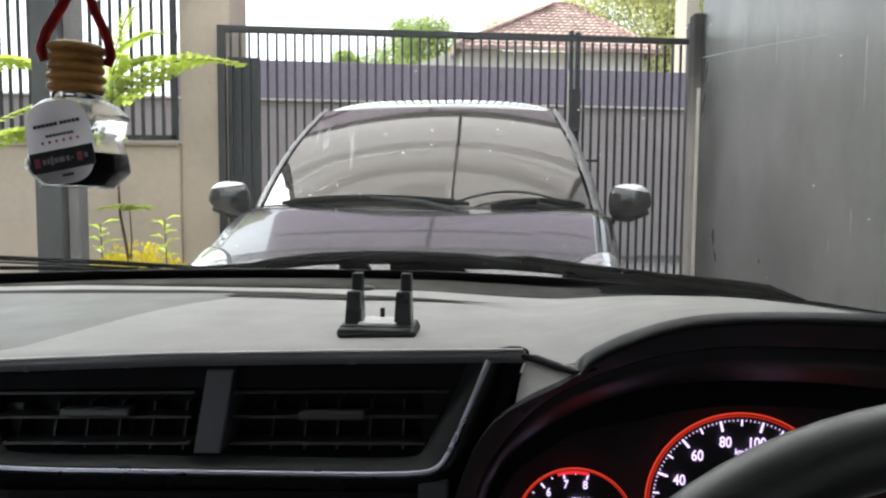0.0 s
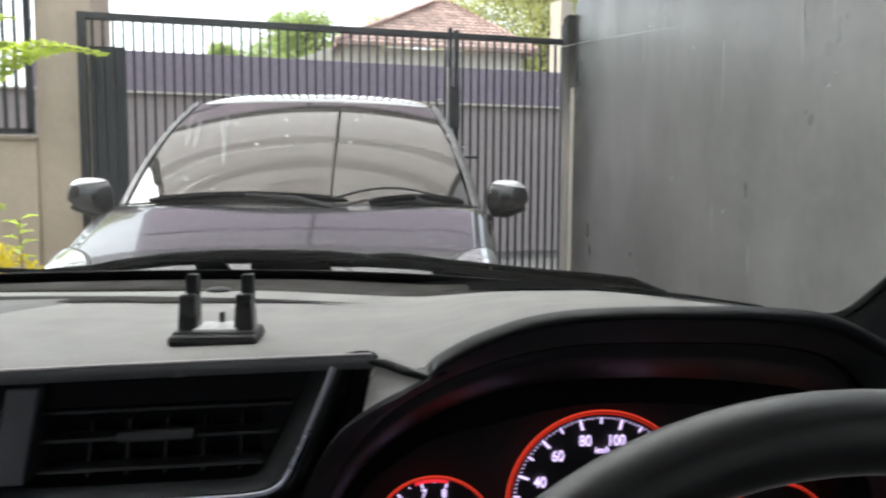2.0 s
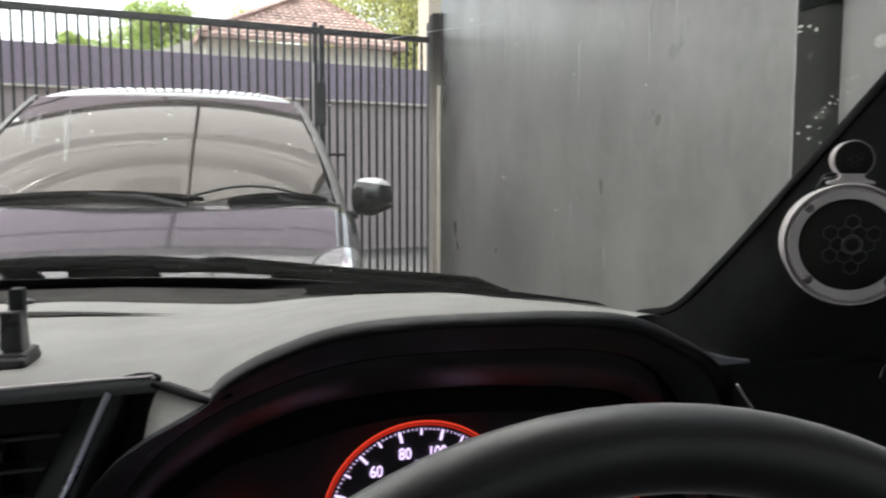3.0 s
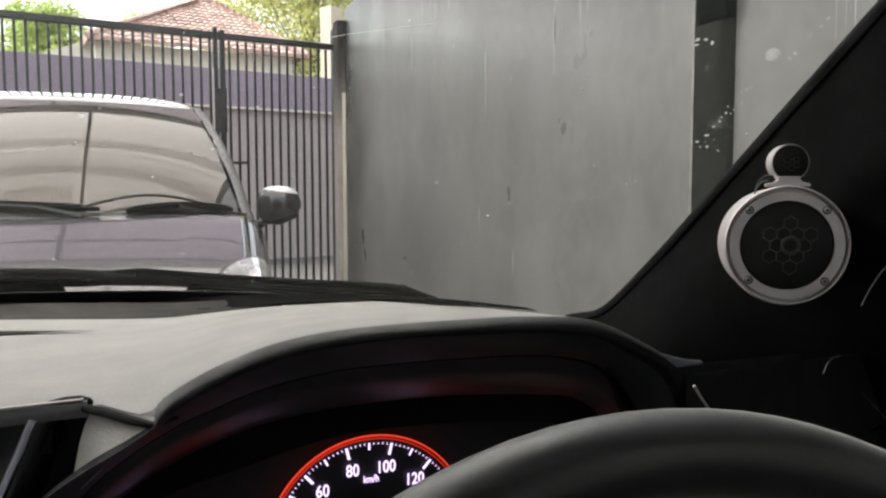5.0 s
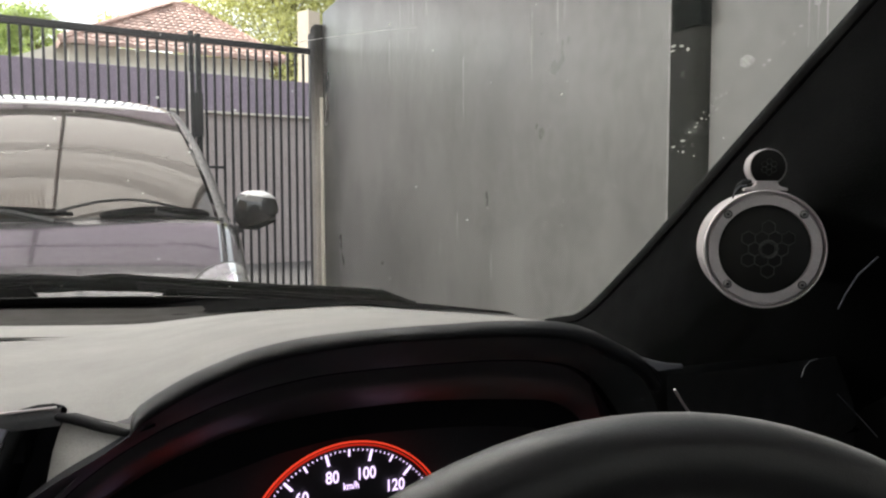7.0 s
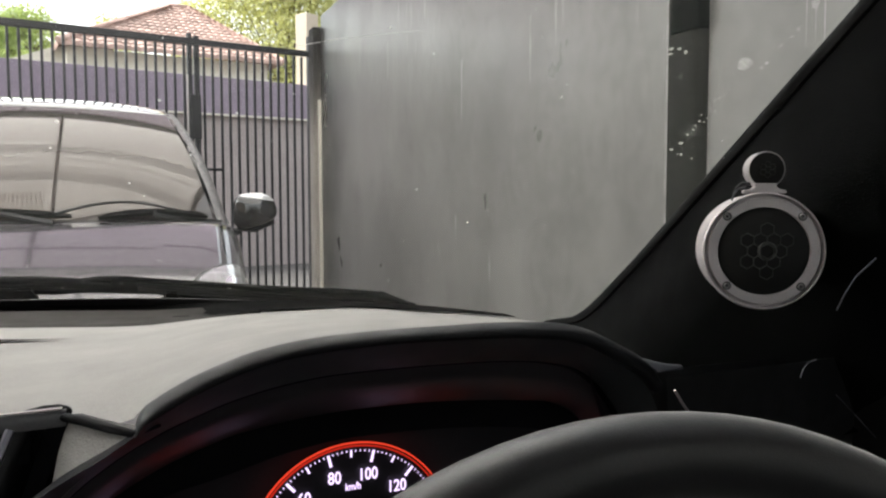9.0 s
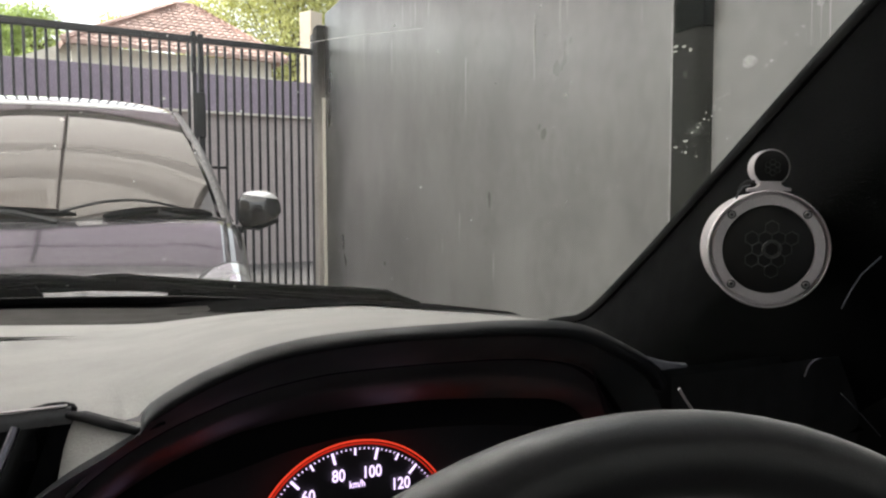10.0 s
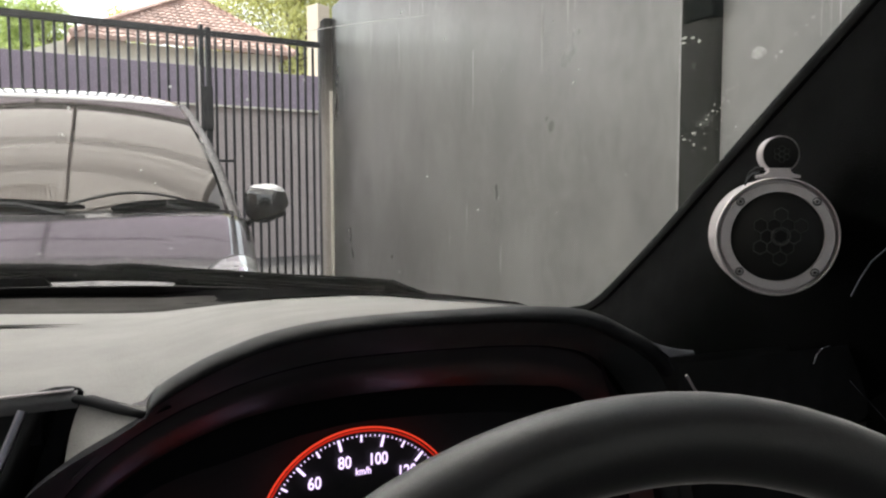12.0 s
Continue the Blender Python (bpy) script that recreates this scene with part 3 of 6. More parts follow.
def roof_face(x0, x1, xa0, xa1, ya, sx):
    """One tiled face of the hip roof, as overlapping rows of tiles."""
    bm = B()
    rows = 15
    for r in range(rows):
        a, b = r / rows, (r + 1.18) / rows
        b = min(b, 1.0)
        for k in range(60):
            ua, ub = k / 30, (k + 1) / 30
            xl, xr = x0 + (x1 - x0) * ua, x0 + (x1 - x0) * ub
            if xl > x1 - 0.01:
                break
            lo, hi = x0 + (xa0 - x0) * a, x1 + (xa1 - x1) * a
            if xr < lo - 0.05 or xl > hi + 0.05:
                continue
            xl, xr = max(xl, lo), min(xr, hi)
            if xr - xl < 0.03:
                continue
            pts = []
            for q, lift in ((a, 0.06), (b, 0.01)):
                y, z = ya * q, RE + (RA - RE) * q
                for f in (0, 0.3, 0.7, 1.0):
                    pts.append((xl + (xr - xl) * f, y, z + lift + 0.035 * math.sin(f * math.pi)))
            pts += [(p[0], p[1] + 0.01, p[2] - 0.12) for p in pts[:4]]
            v = [bm.verts.new(p) for p in pts]
            for f in range(3):
                bm.faces.new((v[f], v[f + 1], v[f + 5], v[f + 4]))
                bm.faces.new((v[f], v[f + 1], v[f + 9], v[f + 8]))
    for v in bm.verts:
        if sx:
            v.co = Vector((RC + sx * RH + ((RR if sx > 0 else RL) - RC - sx * RH) * v.co.y, v.co.x + RD, v.co.z))
    return bm


tagged(part("roof_front", roof_face(RC - RH, RC + RH, RL, RR, RD, 0), M_TILE, house, "red-brown clay tile roof"), kind="stuff")
for s in (-1, 1):
    tagged(part("roof_side", roof_face(-RD, RD, -0.15, 0.15, 1.0, s), M_TILE, house, "red-brown clay tile roof"), kind="stuff")
hb = B()
for s in (-1, 1):
    tube(hb, [(RC + s * RH, 0, RE + 0.07), (RR if s > 0 else RL, RD, RA + 0.05)], 0.08, 8)
tube(hb, [(RL, RD, RA + 0.05), (RR, RD, RA + 0.05)], 0.08, 8)
part("ridge", hb, M_TILE, house, smooth=40)


# ---- plants ----
def leaf(bm, p, d, up, ln, wd, bend=0.2):
    """One pointed leaf, folded a little."""
    d = d.normalized()
    s = d.cross(up)
    s = s.normalized() if s.length > 1e-4 else Vector((1, 0, 0))
    w = s.cross(d)
    a = bm.verts.new(p)
    m1 = bm.verts.new(p + d * ln * 0.5 + s * wd * 0.5 + w * wd * bend)
    m2 = bm.verts.new(p + d * ln * 0.5 - s * wd * 0.5 + w * wd * bend)
    e = bm.verts.new(p + d * ln - w * ln * 0.15)
    c = bm.verts.new(p + d * ln * 0.5)
    bm.faces.new((a, m1, c))
    bm.faces.new((m1, e, c))
    bm.faces.new((e, m2, c))
    bm.faces.new((m2, a, c))


def rand_dir(rng):
    return Vector((rng.gauss(0, 1), rng.gauss(0, 1), rng.gauss(0, 1))).normalized()


def tree(name, label, x, y, h, spread, crown_z, leaf_m, seed, clumps=70, per=60, size=0.16, slim=1.0):
    rng = random.Random(seed)
    t = thing(name, label, "tree")
    t.location = (x, y, 0)
    tb = B()
    tube(tb, [(0, 0, GZ), (0.1, 0, h * 0.3), (0, 0.1, h * 0.6), (0.1, 0, h * 0.85)], [0.18 * slim, 0.14 * slim, 0.09 * slim, 0.03 * slim], 8)
    cb = B()
    for i in range(clumps):
        a = rng.uniform(0, 6.28)
        r = spread * math.sqrt(rng.random()) * rng.uniform(0.6, 1.05)
        f = rng.random()
        z = crown_z + (h - crown_z) * f
        r *= (1.0 - 0.6 * f * f)
        c = Vector((r * math.cos(a), r * math.sin(a), z))
        if i % 5 == 0:
            tube(tb, [(0, 0, crown_z * 0.8 + 0.2 * z), c * 0.6 + Vector((0, 0, z * 0.37)), c], [0.05 * slim, 0.03 * slim, 0.012 * slim], 5)
        cr = spread * rng.uniform(0.12, 0.3)
        for k in range(per):
            d = rand_dir(rng)
            p = c + Vector((d.x, d.y, d.z * 0.6)) * cr * rng.random() ** 0.4
            leaf(cb, p, d + Vector((0, 0, -0.4)), rand_dir(rng), size * rng.uniform(0.6, 1.3), size * 0.45)
    part("trunk", tb, M_STEM, t, smooth=50)
    tagged(part("crown", cb, leaf_m, t), kind="stuff")
    return t


tree("tree", "rounded green tree beyond the street wall", -2.75, 27, 6.75, 2.6, 4.4, M_LEAF3, 3, 120, 90, 0.16)
tree("tree", "small dense green tree beyond the street wall", -5.9, 29, 6.1, 1.1, 4.6, M_LEAF3, 4, 50, 90, 0.16)
tree("tree", "airy light-green tree beside the tiled house", 5.6, 28, 10.5, 4.6, 4.0, M_LEAF4, 5, 360, 80, 0.19, 0.5)
tree("tree", "thin pale treetop behind the tiled house", -0.2, 32, 7.9, 1.5, 6.4, M_LEAF4, 9, 40, 30, 0.16, 0.4)


def frond(bm, stems, base, tip, width, rng, n=13, droop=0.12):
    """A feathery leaf: paired lobed leaflets along a bent midrib."""
    base, tip = Vector(base), Vector(tip)
    d = tip - base
    sd = d.cross(Vector((0, 0, 1))).normalized()
    pts = []
    for i in range(n + 1):
        f = i / n
        p = base + d * f + Vector((0, 0, -droop * d.length * f * f + 0.10 * d.length * math.sin(f * math.pi)))
        pts.append(p)
        w = width * (0.35 + 0.65 * math.sin(min(1.0, 0.25 + f * 0.85) * math.pi)) * rng.uniform(0.85, 1.1)
        for s in (-1, 1):
            q = (sd * s + d.normalized() * 0.6).normalized()
            for k in range(4):
                g = (k + 0.5) / 4
                c = p + q * w * g + Vector((0, 0, -0.10 * w * g * g))
                for e in (-1, 1):
                    leaf(bm, c, q * 0.5 + d.normalized() * e * 0.8 + Vector((0, 0, -0.15)), Vector((0, 0, 1)),
                         w * 0.50 * (1.15 - 0.5 * g), w * 0.34)
    tube(stems, pts, [0.004] * n + [0.001], 5)


sap = thing("sapling", "slender garden sapling with feathery bright-green leaves", "sapling")
rng = random.Random(11)
fb, sb = B(), B()
tube(sb, [(-2.36, 4.6, GZ), (-2.37, 4.6, 0.70), (-2.393, 4.6, 0.834), (-2.422, 4.6, 0.994), (-2.428, 4.6, 1.17), (-2.45, 4.6, 1.62), (-2.466, 4.6, 1.746), (-2.44, 4.6, 2.0)], [0.014, 0.012, 0.010, 0.009, 0.008, 0.007, 0.006, 0.004], 8)
tube(sb, [(-2.36, 4.6, 0.70), (-2.35, 4.6, 0.85), (-2.358, 4.6, 0.98), (-2.36, 4.6, 1.04)], [0.006, 0.005, 0.004, 0.003], 6)
for b0, t0, w0 in (((-2.46, 4.6, 1.70), (-1.60, 4.42, 2.00), 0.18), ((-2.46, 4.6, 1.74), (-2.20, 4.3, 1.84), 0.08), ((-2.45, 4.6, 1.86), (-2.22, 4.9, 2.02), 0.11), ((-2.44, 4.6, 1.98), (-2.14, 4.7, 2.17), 0.075), ((-2.44, 4.6, 1.96), (-2.24, 4.5, 2.30), 0.055),
                   ((-2.46, 4.6, 1.80), (-2.22, 4.3, 1.98), 0.08), ((-2.46, 4.6, 1.74), (-3.25, 4.5, 1.97), 0.25), ((-2.45, 4.6, 1.9), (-2.05, 4.75, 1.99), 0.10),
                   ((-2.45, 4.6, 1.5), (-3.2, 4.3, 1.42), 0.32), ((-2.46, 4.6, 1.62), (-2.9, 4.2, 1.62), 0.15),
                   ((-2.36, 4.6, 1.03), (-2.18, 4.5, 1.05), 0.07), ((-2.36, 4.6, 1.03), (-2.53, 4.5, 1.04), 0.07), ((-2.36, 4.6, 1.03), (-2.30, 4.35, 1.06), 0.05)):
    frond(fb, sb, b0, t0, w0, rng, 14)
part("stem", sb, M_STEM, sap, smooth=50)
tagged(part("leaves", fb, M_LEAF, sap, "feathery bright-green leaves"), kind="stuff")

bed = link_mesh("garden_bed", boxed((-3.2, 4.95, GZ + 0.06), (2.6, 1.5, 0.12)), M_SOIL)
tagged(bed, "brown soil garden bed below the garden wall", "garden bed", kind="structure")
shrub = thing("yellow_shrub", "low shrub with dense yellow leaves", "shrub")
cb, tb = B(), B()
for i in range(170):
    a, r = rng.uniform(0, 6.28), math.sqrt(rng.random())
    c = Vector((-2.36 + 0.34 * r * math.cos(a), 4.75 + 0.25 * r * math.sin(a), 0.47 + 0.30 * rng.random() * (1.1 - r * r * 0.6)))
    for k in range(16):
        d = rand_dir(rng)
        leaf(cb, c + d * 0.05 * rng.random(), d + Vector((0, 0, 0.5)), rand_dir(rng), rng.uniform(0.025, 0.05), 0.016)
    if i % 12 == 0:
        tube(tb, [(-2.36, 4.75, GZ + 0.1), c], [0.01, 0.003], 5)
part("stems", tb, M_STEM, shrub)
tagged(part("leaves", cb, M_YELLOW, shrub, "dense yellow leaves"), kind="stuff")
for (x, y, z0, n, s) in ((-2.18, 4.7, 0.96, 9, 21), (-2.58, 4.65, 0.93, 9, 22)):
    rr = random.Random(s)
    pl2 = thing("garden_plant", "small upright garden plant with pointed green leaves", "plant", "garden plants")
    cb, tb = B(), B()
    tube(tb, [(x, y, GZ), (x + 0.01, y, 0.6), (x, y, z0)], [0.007, 0.005, 0.003], 6)
    for i in range(n):
        z = 0.72 + (z0 - 0.72) * i / (n - 1)
        a = i * 2.4
        leaf(cb, Vector((x, y, z)), Vector((math.cos(a), math.sin(a), 0.35)), Vector((0, 0, 1)), rr.uniform(0.09, 0.15), 0.075)
    part("stem", tb, M_STEM, pl2)
    part("leaves", cb, M_LEAF, pl2)

# ---- the parked car facing us ----
car = thing("parked_car", "grey metallic hatchback parked facing in, with tinted windscreen", "car")
CXM = -0.372
STN = [  # y, height at the middle, half width
    (1.98, 0.56, 0.50), (2.00, 0.66, 0.56), (2.06, 0.745, 0.63), (2.16, 0.815, 0.685), (2.32, 0.875, 0.725),
    (2.55, 0.945, 0.76), (2.85, 1.030, 0.79), (3.12, 1.102, 0.815), (3.6, 1.105, 0.835), (4.6, 1.11, 0.835), (5.3, 1.12, 0.81), (5.55, 1.05, 0.74)]


CAR_Z, CAR_W = [(a, b) for a, b, c in STN], [(a, c) for a, b, c in STN]


def car_at(u, y):
    """The body's skin: u from -1 to 1 across, 0 in the middle."""
    zt, w = smooth_table(CAR_Z, y, 0.05), smooth_table(CAR_W, y, 0.05)
    s, k = (1 if u >= 0 else -1), abs(u)
    drop = smooth_table([(-0.3, 0.004), (0, 0), (0.3, 0.004), (0.5, 0.011), (0.64, 0.022), (0.72, 0.040), (0.78, 0.080), (0.85, 0.19), (0.92, 0.42), (1.0, 1.0)], k, 0.03)
    xf = smooth_table([(-0.3, -0.42), (0, 0), (0.3, 0.42), (0.5, 0.70), (0.64, 0.89), (0.72, 0.955), (0.78, 0.98), (0.85, 0.995), (0.92, 1.0), (1.0, 0.97)], k, 0.03)
    return Vector((CXM + s * w * xf, y, zt - drop * (zt - GZ - 0.18)))


def car_patch(u0, u1, y0, y1, lift, nu=24, nv=20, yc=0.0):
    def f(a, b):
        u, y = u0 + (u1 - u0) * a, y0 + (y1 - y0) * b
        y += yc * (u * u)
        p, e = car_at(u, y), 0.01
        n = (car_at(min(u + e, 1), y) - car_at(max(u - e, -1), y)).cross(car_at(u, y + e) - car_at(u, y - e)).normalized()
        return p + n * lift
    return sheet(f, nu, nv)


body = part("body", sheet(lambda a, b: car_at(-1 + 2 * a, 1.98 + (5.55 - 1.98) * (b ** 1.4)), 60, 60), M_PAINT, car, smooth=50, solid=0.01)
part("bonnet", car_patch(-0.655, 0.655, 2.14, 3.09, 0.008, 40, 30, 0.12), M_PAINT, car, smooth=60, solid=0.006)
def lens_patch(side, uc, yc, ru, ry, lift):
    """A rounded lens let into the corner of the body."""
    def f(a, b):
        t = 2 * math.pi * a
        u, y = uc + ru * b * math.cos(t), yc + ry * b * math.sin(t)
        return car_at(side * u, y) + Vector((0, -0.25 * lift, lift * (1 - 0.35 * b * b)))
    return sheet(f, 40, 8)


for s in (-1, 1):
    part("headlight", lens_patch(s, 0.715, 2.405, 0.165, 0.225, 0.026), M_LAMP, car, "clear headlight lens", smooth=60)
    part("headlight_seam", lens_patch(s, 0.715, 2.405, 0.180, 0.243, 0.020), M_BLACK, car, smooth=60)
    part("reflector", lens_patch(s, 0.70, 2.44, 0.07, 0.10, 0.030), M_CHROME, car, "bright lamp reflector", smooth=60)
part("grille", boxed((CXM, 1.97, 0.60), (0.7, 0.04, 0.13)), M_BLACK, car, bevel=0.02)
part("bumper", boxed((CXM, 2.0, 0.40), (1.1, 0.10, 0.22)), M_PAINT, car, bevel=0.04)
for s in (-1, 1):
    for y in (2.65, 5.0):
        wh = part("wheel", lathe(B(), [(0.19, -0.1), (0.29, -0.1), (0.30, -0.07), (0.30, 0.07), (0.29, 0.1), (0.19, 0.1)],
                                 Matrix.Translation((CXM + s * 0.72, y, GZ + 0.30)) @ pose(0, 0, 0, 0, 90, 0), 32), M_TYRE, car, smooth=40)
        part("rim", lathe(B(), [(0.02, 0.0), (0.19, 0.03), (0.2, -0.03)],
                          Matrix.Translation((CXM + s * 0.80, y, GZ + 0.30)) @ pose(0, 0, 0, 0, 90 * s, 0), 24), M_ALU, wh, smooth=40)


def ws(a, b, grow=0.0):
    """The windscreen: a across (0..1), b from its base to the roof."""
    k = 2 * a - 1
    w = (0.735 + (0.590 - 0.735) * max(b, 0.0) ** 1.2) + grow
    y0, y1 = 3.06 + 0.22 * k * k, 3.90 + 0.12 * k * k
    z0, z1 = 1.085 - 0.015 * k * k, 1.590 - 0.008 * k * k
    bow = 0.035 * math.sin(b * math.pi)
    return Vector((CXM + k * w, y0 + (y1 - y0) * b - bow * 0.5, z0 + (z1 - z0) * b + bow))


wscr = part("windscreen", sheet(lambda a, b: ws(0.012 + 0.976 * a, 0.01 + 0.975 * b), 40, 30), M_SCREEN, car, "tinted windscreen mirroring the carport roof", smooth=80)
sm = B()
srng2 = random.Random(31)
for a0, b0, a1, b1, w0 in ((0.110, 0.43, 0.040, 0.79, 0.010), (0.145, 0.42, 0.085, 0.76, 0.012), (0.265, 0.29, 0.188, 0.78, 0.010), (0.24, 0.46, 0.175, 0.74, 0.006)):
    rows = []
    for i in range(9):
        f = i / 8
        w1 = w0 * math.sin(math.pi * (0.08 + 0.84 * f)) * srng2.uniform(0.6, 1.1)
        c0 = a0 + (a1 - a0) * f + srng2.gauss(0, 0.002)
        rows.append([sm.verts.new(ws(c0 + k * w1, b0 + (b1 - b0) * f) + Vector((0, -0.002, 0.003))) for k in (-1, 1)])
    for q, r in zip(rows, rows[1:]):
        sm.faces.new((q[0], q[1], r[1], r[0]))
tagged(part("glass_smears", sm, M_SMEAR, wscr, "faint pale smears on the glass"), kind="stuff")
sp = B()
for i in range(110):
    f = srng2.random()
    a0, b0 = 0.05 + 0.17 * f + srng2.gauss(0, 0.018), max(0.05, 0.27 - 0.17 * f + srng2.gauss(0, 0.05))
    r = srng2.uniform(0.0008, 0.0022)
    sp.faces.new([sp.verts.new(ws(a0 + r * math.cos(q), b0 + 1.8 * r * math.sin(q)) + Vector((0, -0.003, 0.004))) for q in (0.3, 1.9, 3.4, 5.0)])
tagged(part("dirt_specks", sp, M_SMEAR, wscr, "pale dried dirt specks on the glass"), kind="stuff")
for s in (0, 1):
    pb = B()
    sgn = 2 * s - 1
    rows = []
    for i in range(15):
        b = i / 14
        p = ws(s, b)
        rows.append((p + Vector((-sgn * 0.004, -0.004, 0.006)), p + Vector((sgn * 0.016, 0.0, 0.008)),
                     p + Vector((sgn * 0.045, 0.05, -0.01)), p + Vector((sgn * 0.03, 0.10, -0.03))))
    for q, r in zip(rows, rows[1:]):
        for j in range(3):
            pb.faces.new([pb.verts.new(v) for v in (q[j], q[j + 1], r[j + 1], r[j])])
    bmesh.ops.remove_doubles(pb, verts=pb.verts[:], dist=1e-4)
    part("a_pillar", pb, M_PILLARP, car, "dull grey windscreen pillar", smooth=60)
    part("side_glass", prism([(CXM + sgn * 0.80, 3.42, 1.06), (CXM + sgn * 0.81, 5.2, 1.10), (CXM + sgn * 0.66, 4.9, 1.50), (CXM + sgn * 0.625, 4.05, 1.53)], (-sgn * 0.01, 0, 0)), M_SIDEGLASS, car)


def roof_top(a, b):
    k = 2 * a - 1
    y = 3.89 + 0.12 * k * k + 1.5 * b
    return Vector((CXM + k * (0.60 - 0.02 * b), y, 1.593 - 0.010 * k * k - 0.022 * abs(k) ** 6 + 0.09 * (1 - (1 - min(1.0, b / 0.45)) ** 2)))


# paler than the body: the sky mirrored at a grazing angle is in the colour
part("roof", sheet(roof_top, 40, 24), M_ROOF, car, smooth=60, solid=0.02)
part("rear_body", prism([(CXM - 0.6, 5.35, 1.55), (CXM + 0.6, 5.35, 1.55), (CXM + 0.75, 5.5, 1.06), (CXM - 0.75, 5.5, 1.06)], (0, 0.03, 0)), M_SIDEGLASS, car)
cb = B()
sheet(lambda a, b: ws(0.03 + 0.94 * a, -0.035 + 0.05 * b) + Vector((0, -0.0, 0.002)), 30, 3, cb)
part("cowl", cb, M_BLACK, car, solid=0.006)
part("scuttle", car_patch(-0.66, 0.66, 3.095, 3.19, 0.010, 30, 4, 0.12), M_MATT, car, "black scuttle panel", smooth=60)


def on_ws(a, b, up=0.02):
    return ws(a, b) + Vector((0, -0.5 * up, 0.86 * up))


for (a0, b0, a1, b1, pa) in ((0.085, 0.028, 0.64, 0.022, 0.60), (0.70, 0.012, 0.97, 0.025, 0.93)):
    wp = part("wiper", tube(B(), [on_ws(a0 + (a1 - a0) * i / 12, b0 + (b1 - b0) * i / 12 + 0.030 * math.sin(i / 12 * math.pi), 0.020) for i in range(13)],
                            [0.008] + [0.016] * 11 + [0.008], 6), M_WIPER, car, smooth=50)
    part("wiper_arm", tube(B(), [on_ws(pa, -0.02, 0.02), on_ws(pa - 0.10, 0.022, 0.03), on_ws((a0 + a1) / 2, 0.045, 0.03)], [0.012, 0.009, 0.006], 6), M_RUBBER, wp, smooth=50)
part("wiper_arc", tube(B(), [on_ws(0.60 + 0.3 * i / 10, 0.02 + 0.075 * math.sin(i / 10 * math.pi * 0.9), 0.03) for i in range(11)], 0.006, 6), M_RUBBER, car, smooth=50)

for s in (-1, 1):
    # a rounded mirror housing, its flat back to the car's rear
    mb = B()
    bmesh.ops.create_uvsphere(mb, u_segments=24, v_segments=14, radius=1.0)
    for v in mb.verts:
        x, y, z = v.co
        e = 0.74
        f = lambda q: math.copysign(abs(q) ** e, q)
        x, y, z = f(x), f(y), f(z)
        w = 0.092 * (1 - 0.10 * z)
        v.co = Vector((x * w, y * 0.055 * (1 - 0.5 * (y < 0) * (abs(x) ** 2 * 0.4)), z * 0.072 * (1 - (0.30 if z < 0 else 0.10) * s * x)))
    mm = Matrix.Translation((CXM + s * 0.893, 3.36, 1.128)) @ pose(0, 0, 0, 0, -s * 6, -s * 8)
    capb = mb.copy()
    bmesh.ops.bisect_plane(capb, geom=capb.verts[:] + capb.edges[:] + capb.faces[:], plane_co=(0, 0, 0.048), plane_no=(0.25 * s, 0, 1), clear_inner=True)
    for v in capb.verts:
        v.co *= 1.03
    bmesh.ops.transform(mb, matrix=mm, verts=mb.verts)
    bmesh.ops.transform(capb, matrix=mm, verts=capb.verts)
    mir = part("wing_mirror", mb, M_MIRROR, car, "black mirror housing", smooth=70)
    # cap in the pale paint, so its colour carries the highlight on top
    part("mirror_cap", capb, M_ROOF, mir, "grey mirror cap, its top highlight painted pale", smooth=70)
    part("mirror_foot", tube(B(), [(CXM + s * 0.83, 3.38, 1.035), (CXM + s * 0.76, 3.42, 1.045)], [0.016, 0.02], 8), M_BLACK, mir, smooth=50)
    part("lower_shell", tube(B(), [(CXM + s * 0.975, 3.37, 1.078), (CXM + s * 0.89, 3.365, 1.062), (CXM + s * 0.82, 3.37, 1.058)], [0.012, 0.03, 0.018], 8), M_BLACK, mir, smooth=50)


# ---- our own car: cabin shell ----
XC = -0.20     # middle of the car
ceil = link_mesh("ceiling", boxed((XC, -0.75, 1.535), (1.30, 2.2, 0.03)), M_HEAD)
tagged(ceil, "pale cloth roof lining of the car cabin", "roof lining", kind="structure")
for nm, x in (("wall_left_door", XC - 0.70), ("wall_right_door", XC + 0.70)):
    o = link_mesh(nm, boxed((x, -0.75, 0.70), (0.05, 2.5, 0.70)), M_BLACK, bevel=0.01)
    tagged(o, "plain black car door panel", "door panel", kind="structure")
o = link_mesh("wall_rear", boxed((XC, -1.95, 0.795), (1.45, 0.05, 0.91)), M_BLACK)
tagged(o, "plain dark rear end of the cabin", "cabin wall", kind="structure")
o = link_mesh("floor", boxed((XC, -0.55, 0.33), (1.45, 2.8, 0.04)), M_BLACK)
tagged(o, "dark carpeted cabin floor", "floor", kind="structure")


for nm, x in (("wall_left_rear", XC - 0.70), ("wall_right_rear", XC + 0.70)):
    o = link_mesh(nm, boxed((x, -1.40, 1.29), (0.05, 1.1, 0.5)), M_BLACK)
    tagged(o, "plain dark rear side of the cabin", "cabin wall", kind="structure")


# ---- windscreen ----
def own_ws(x, z):
    k = x - XC
    return 0.955 - 0.53 * k * k * (1 + 0.15 * k * k) - 1.40 * (z - 1.045) - 0.12 * (z - 1.045) ** 2


def screen_edge(z):
    return 0.645 - 0.09 * (z - 1.06)


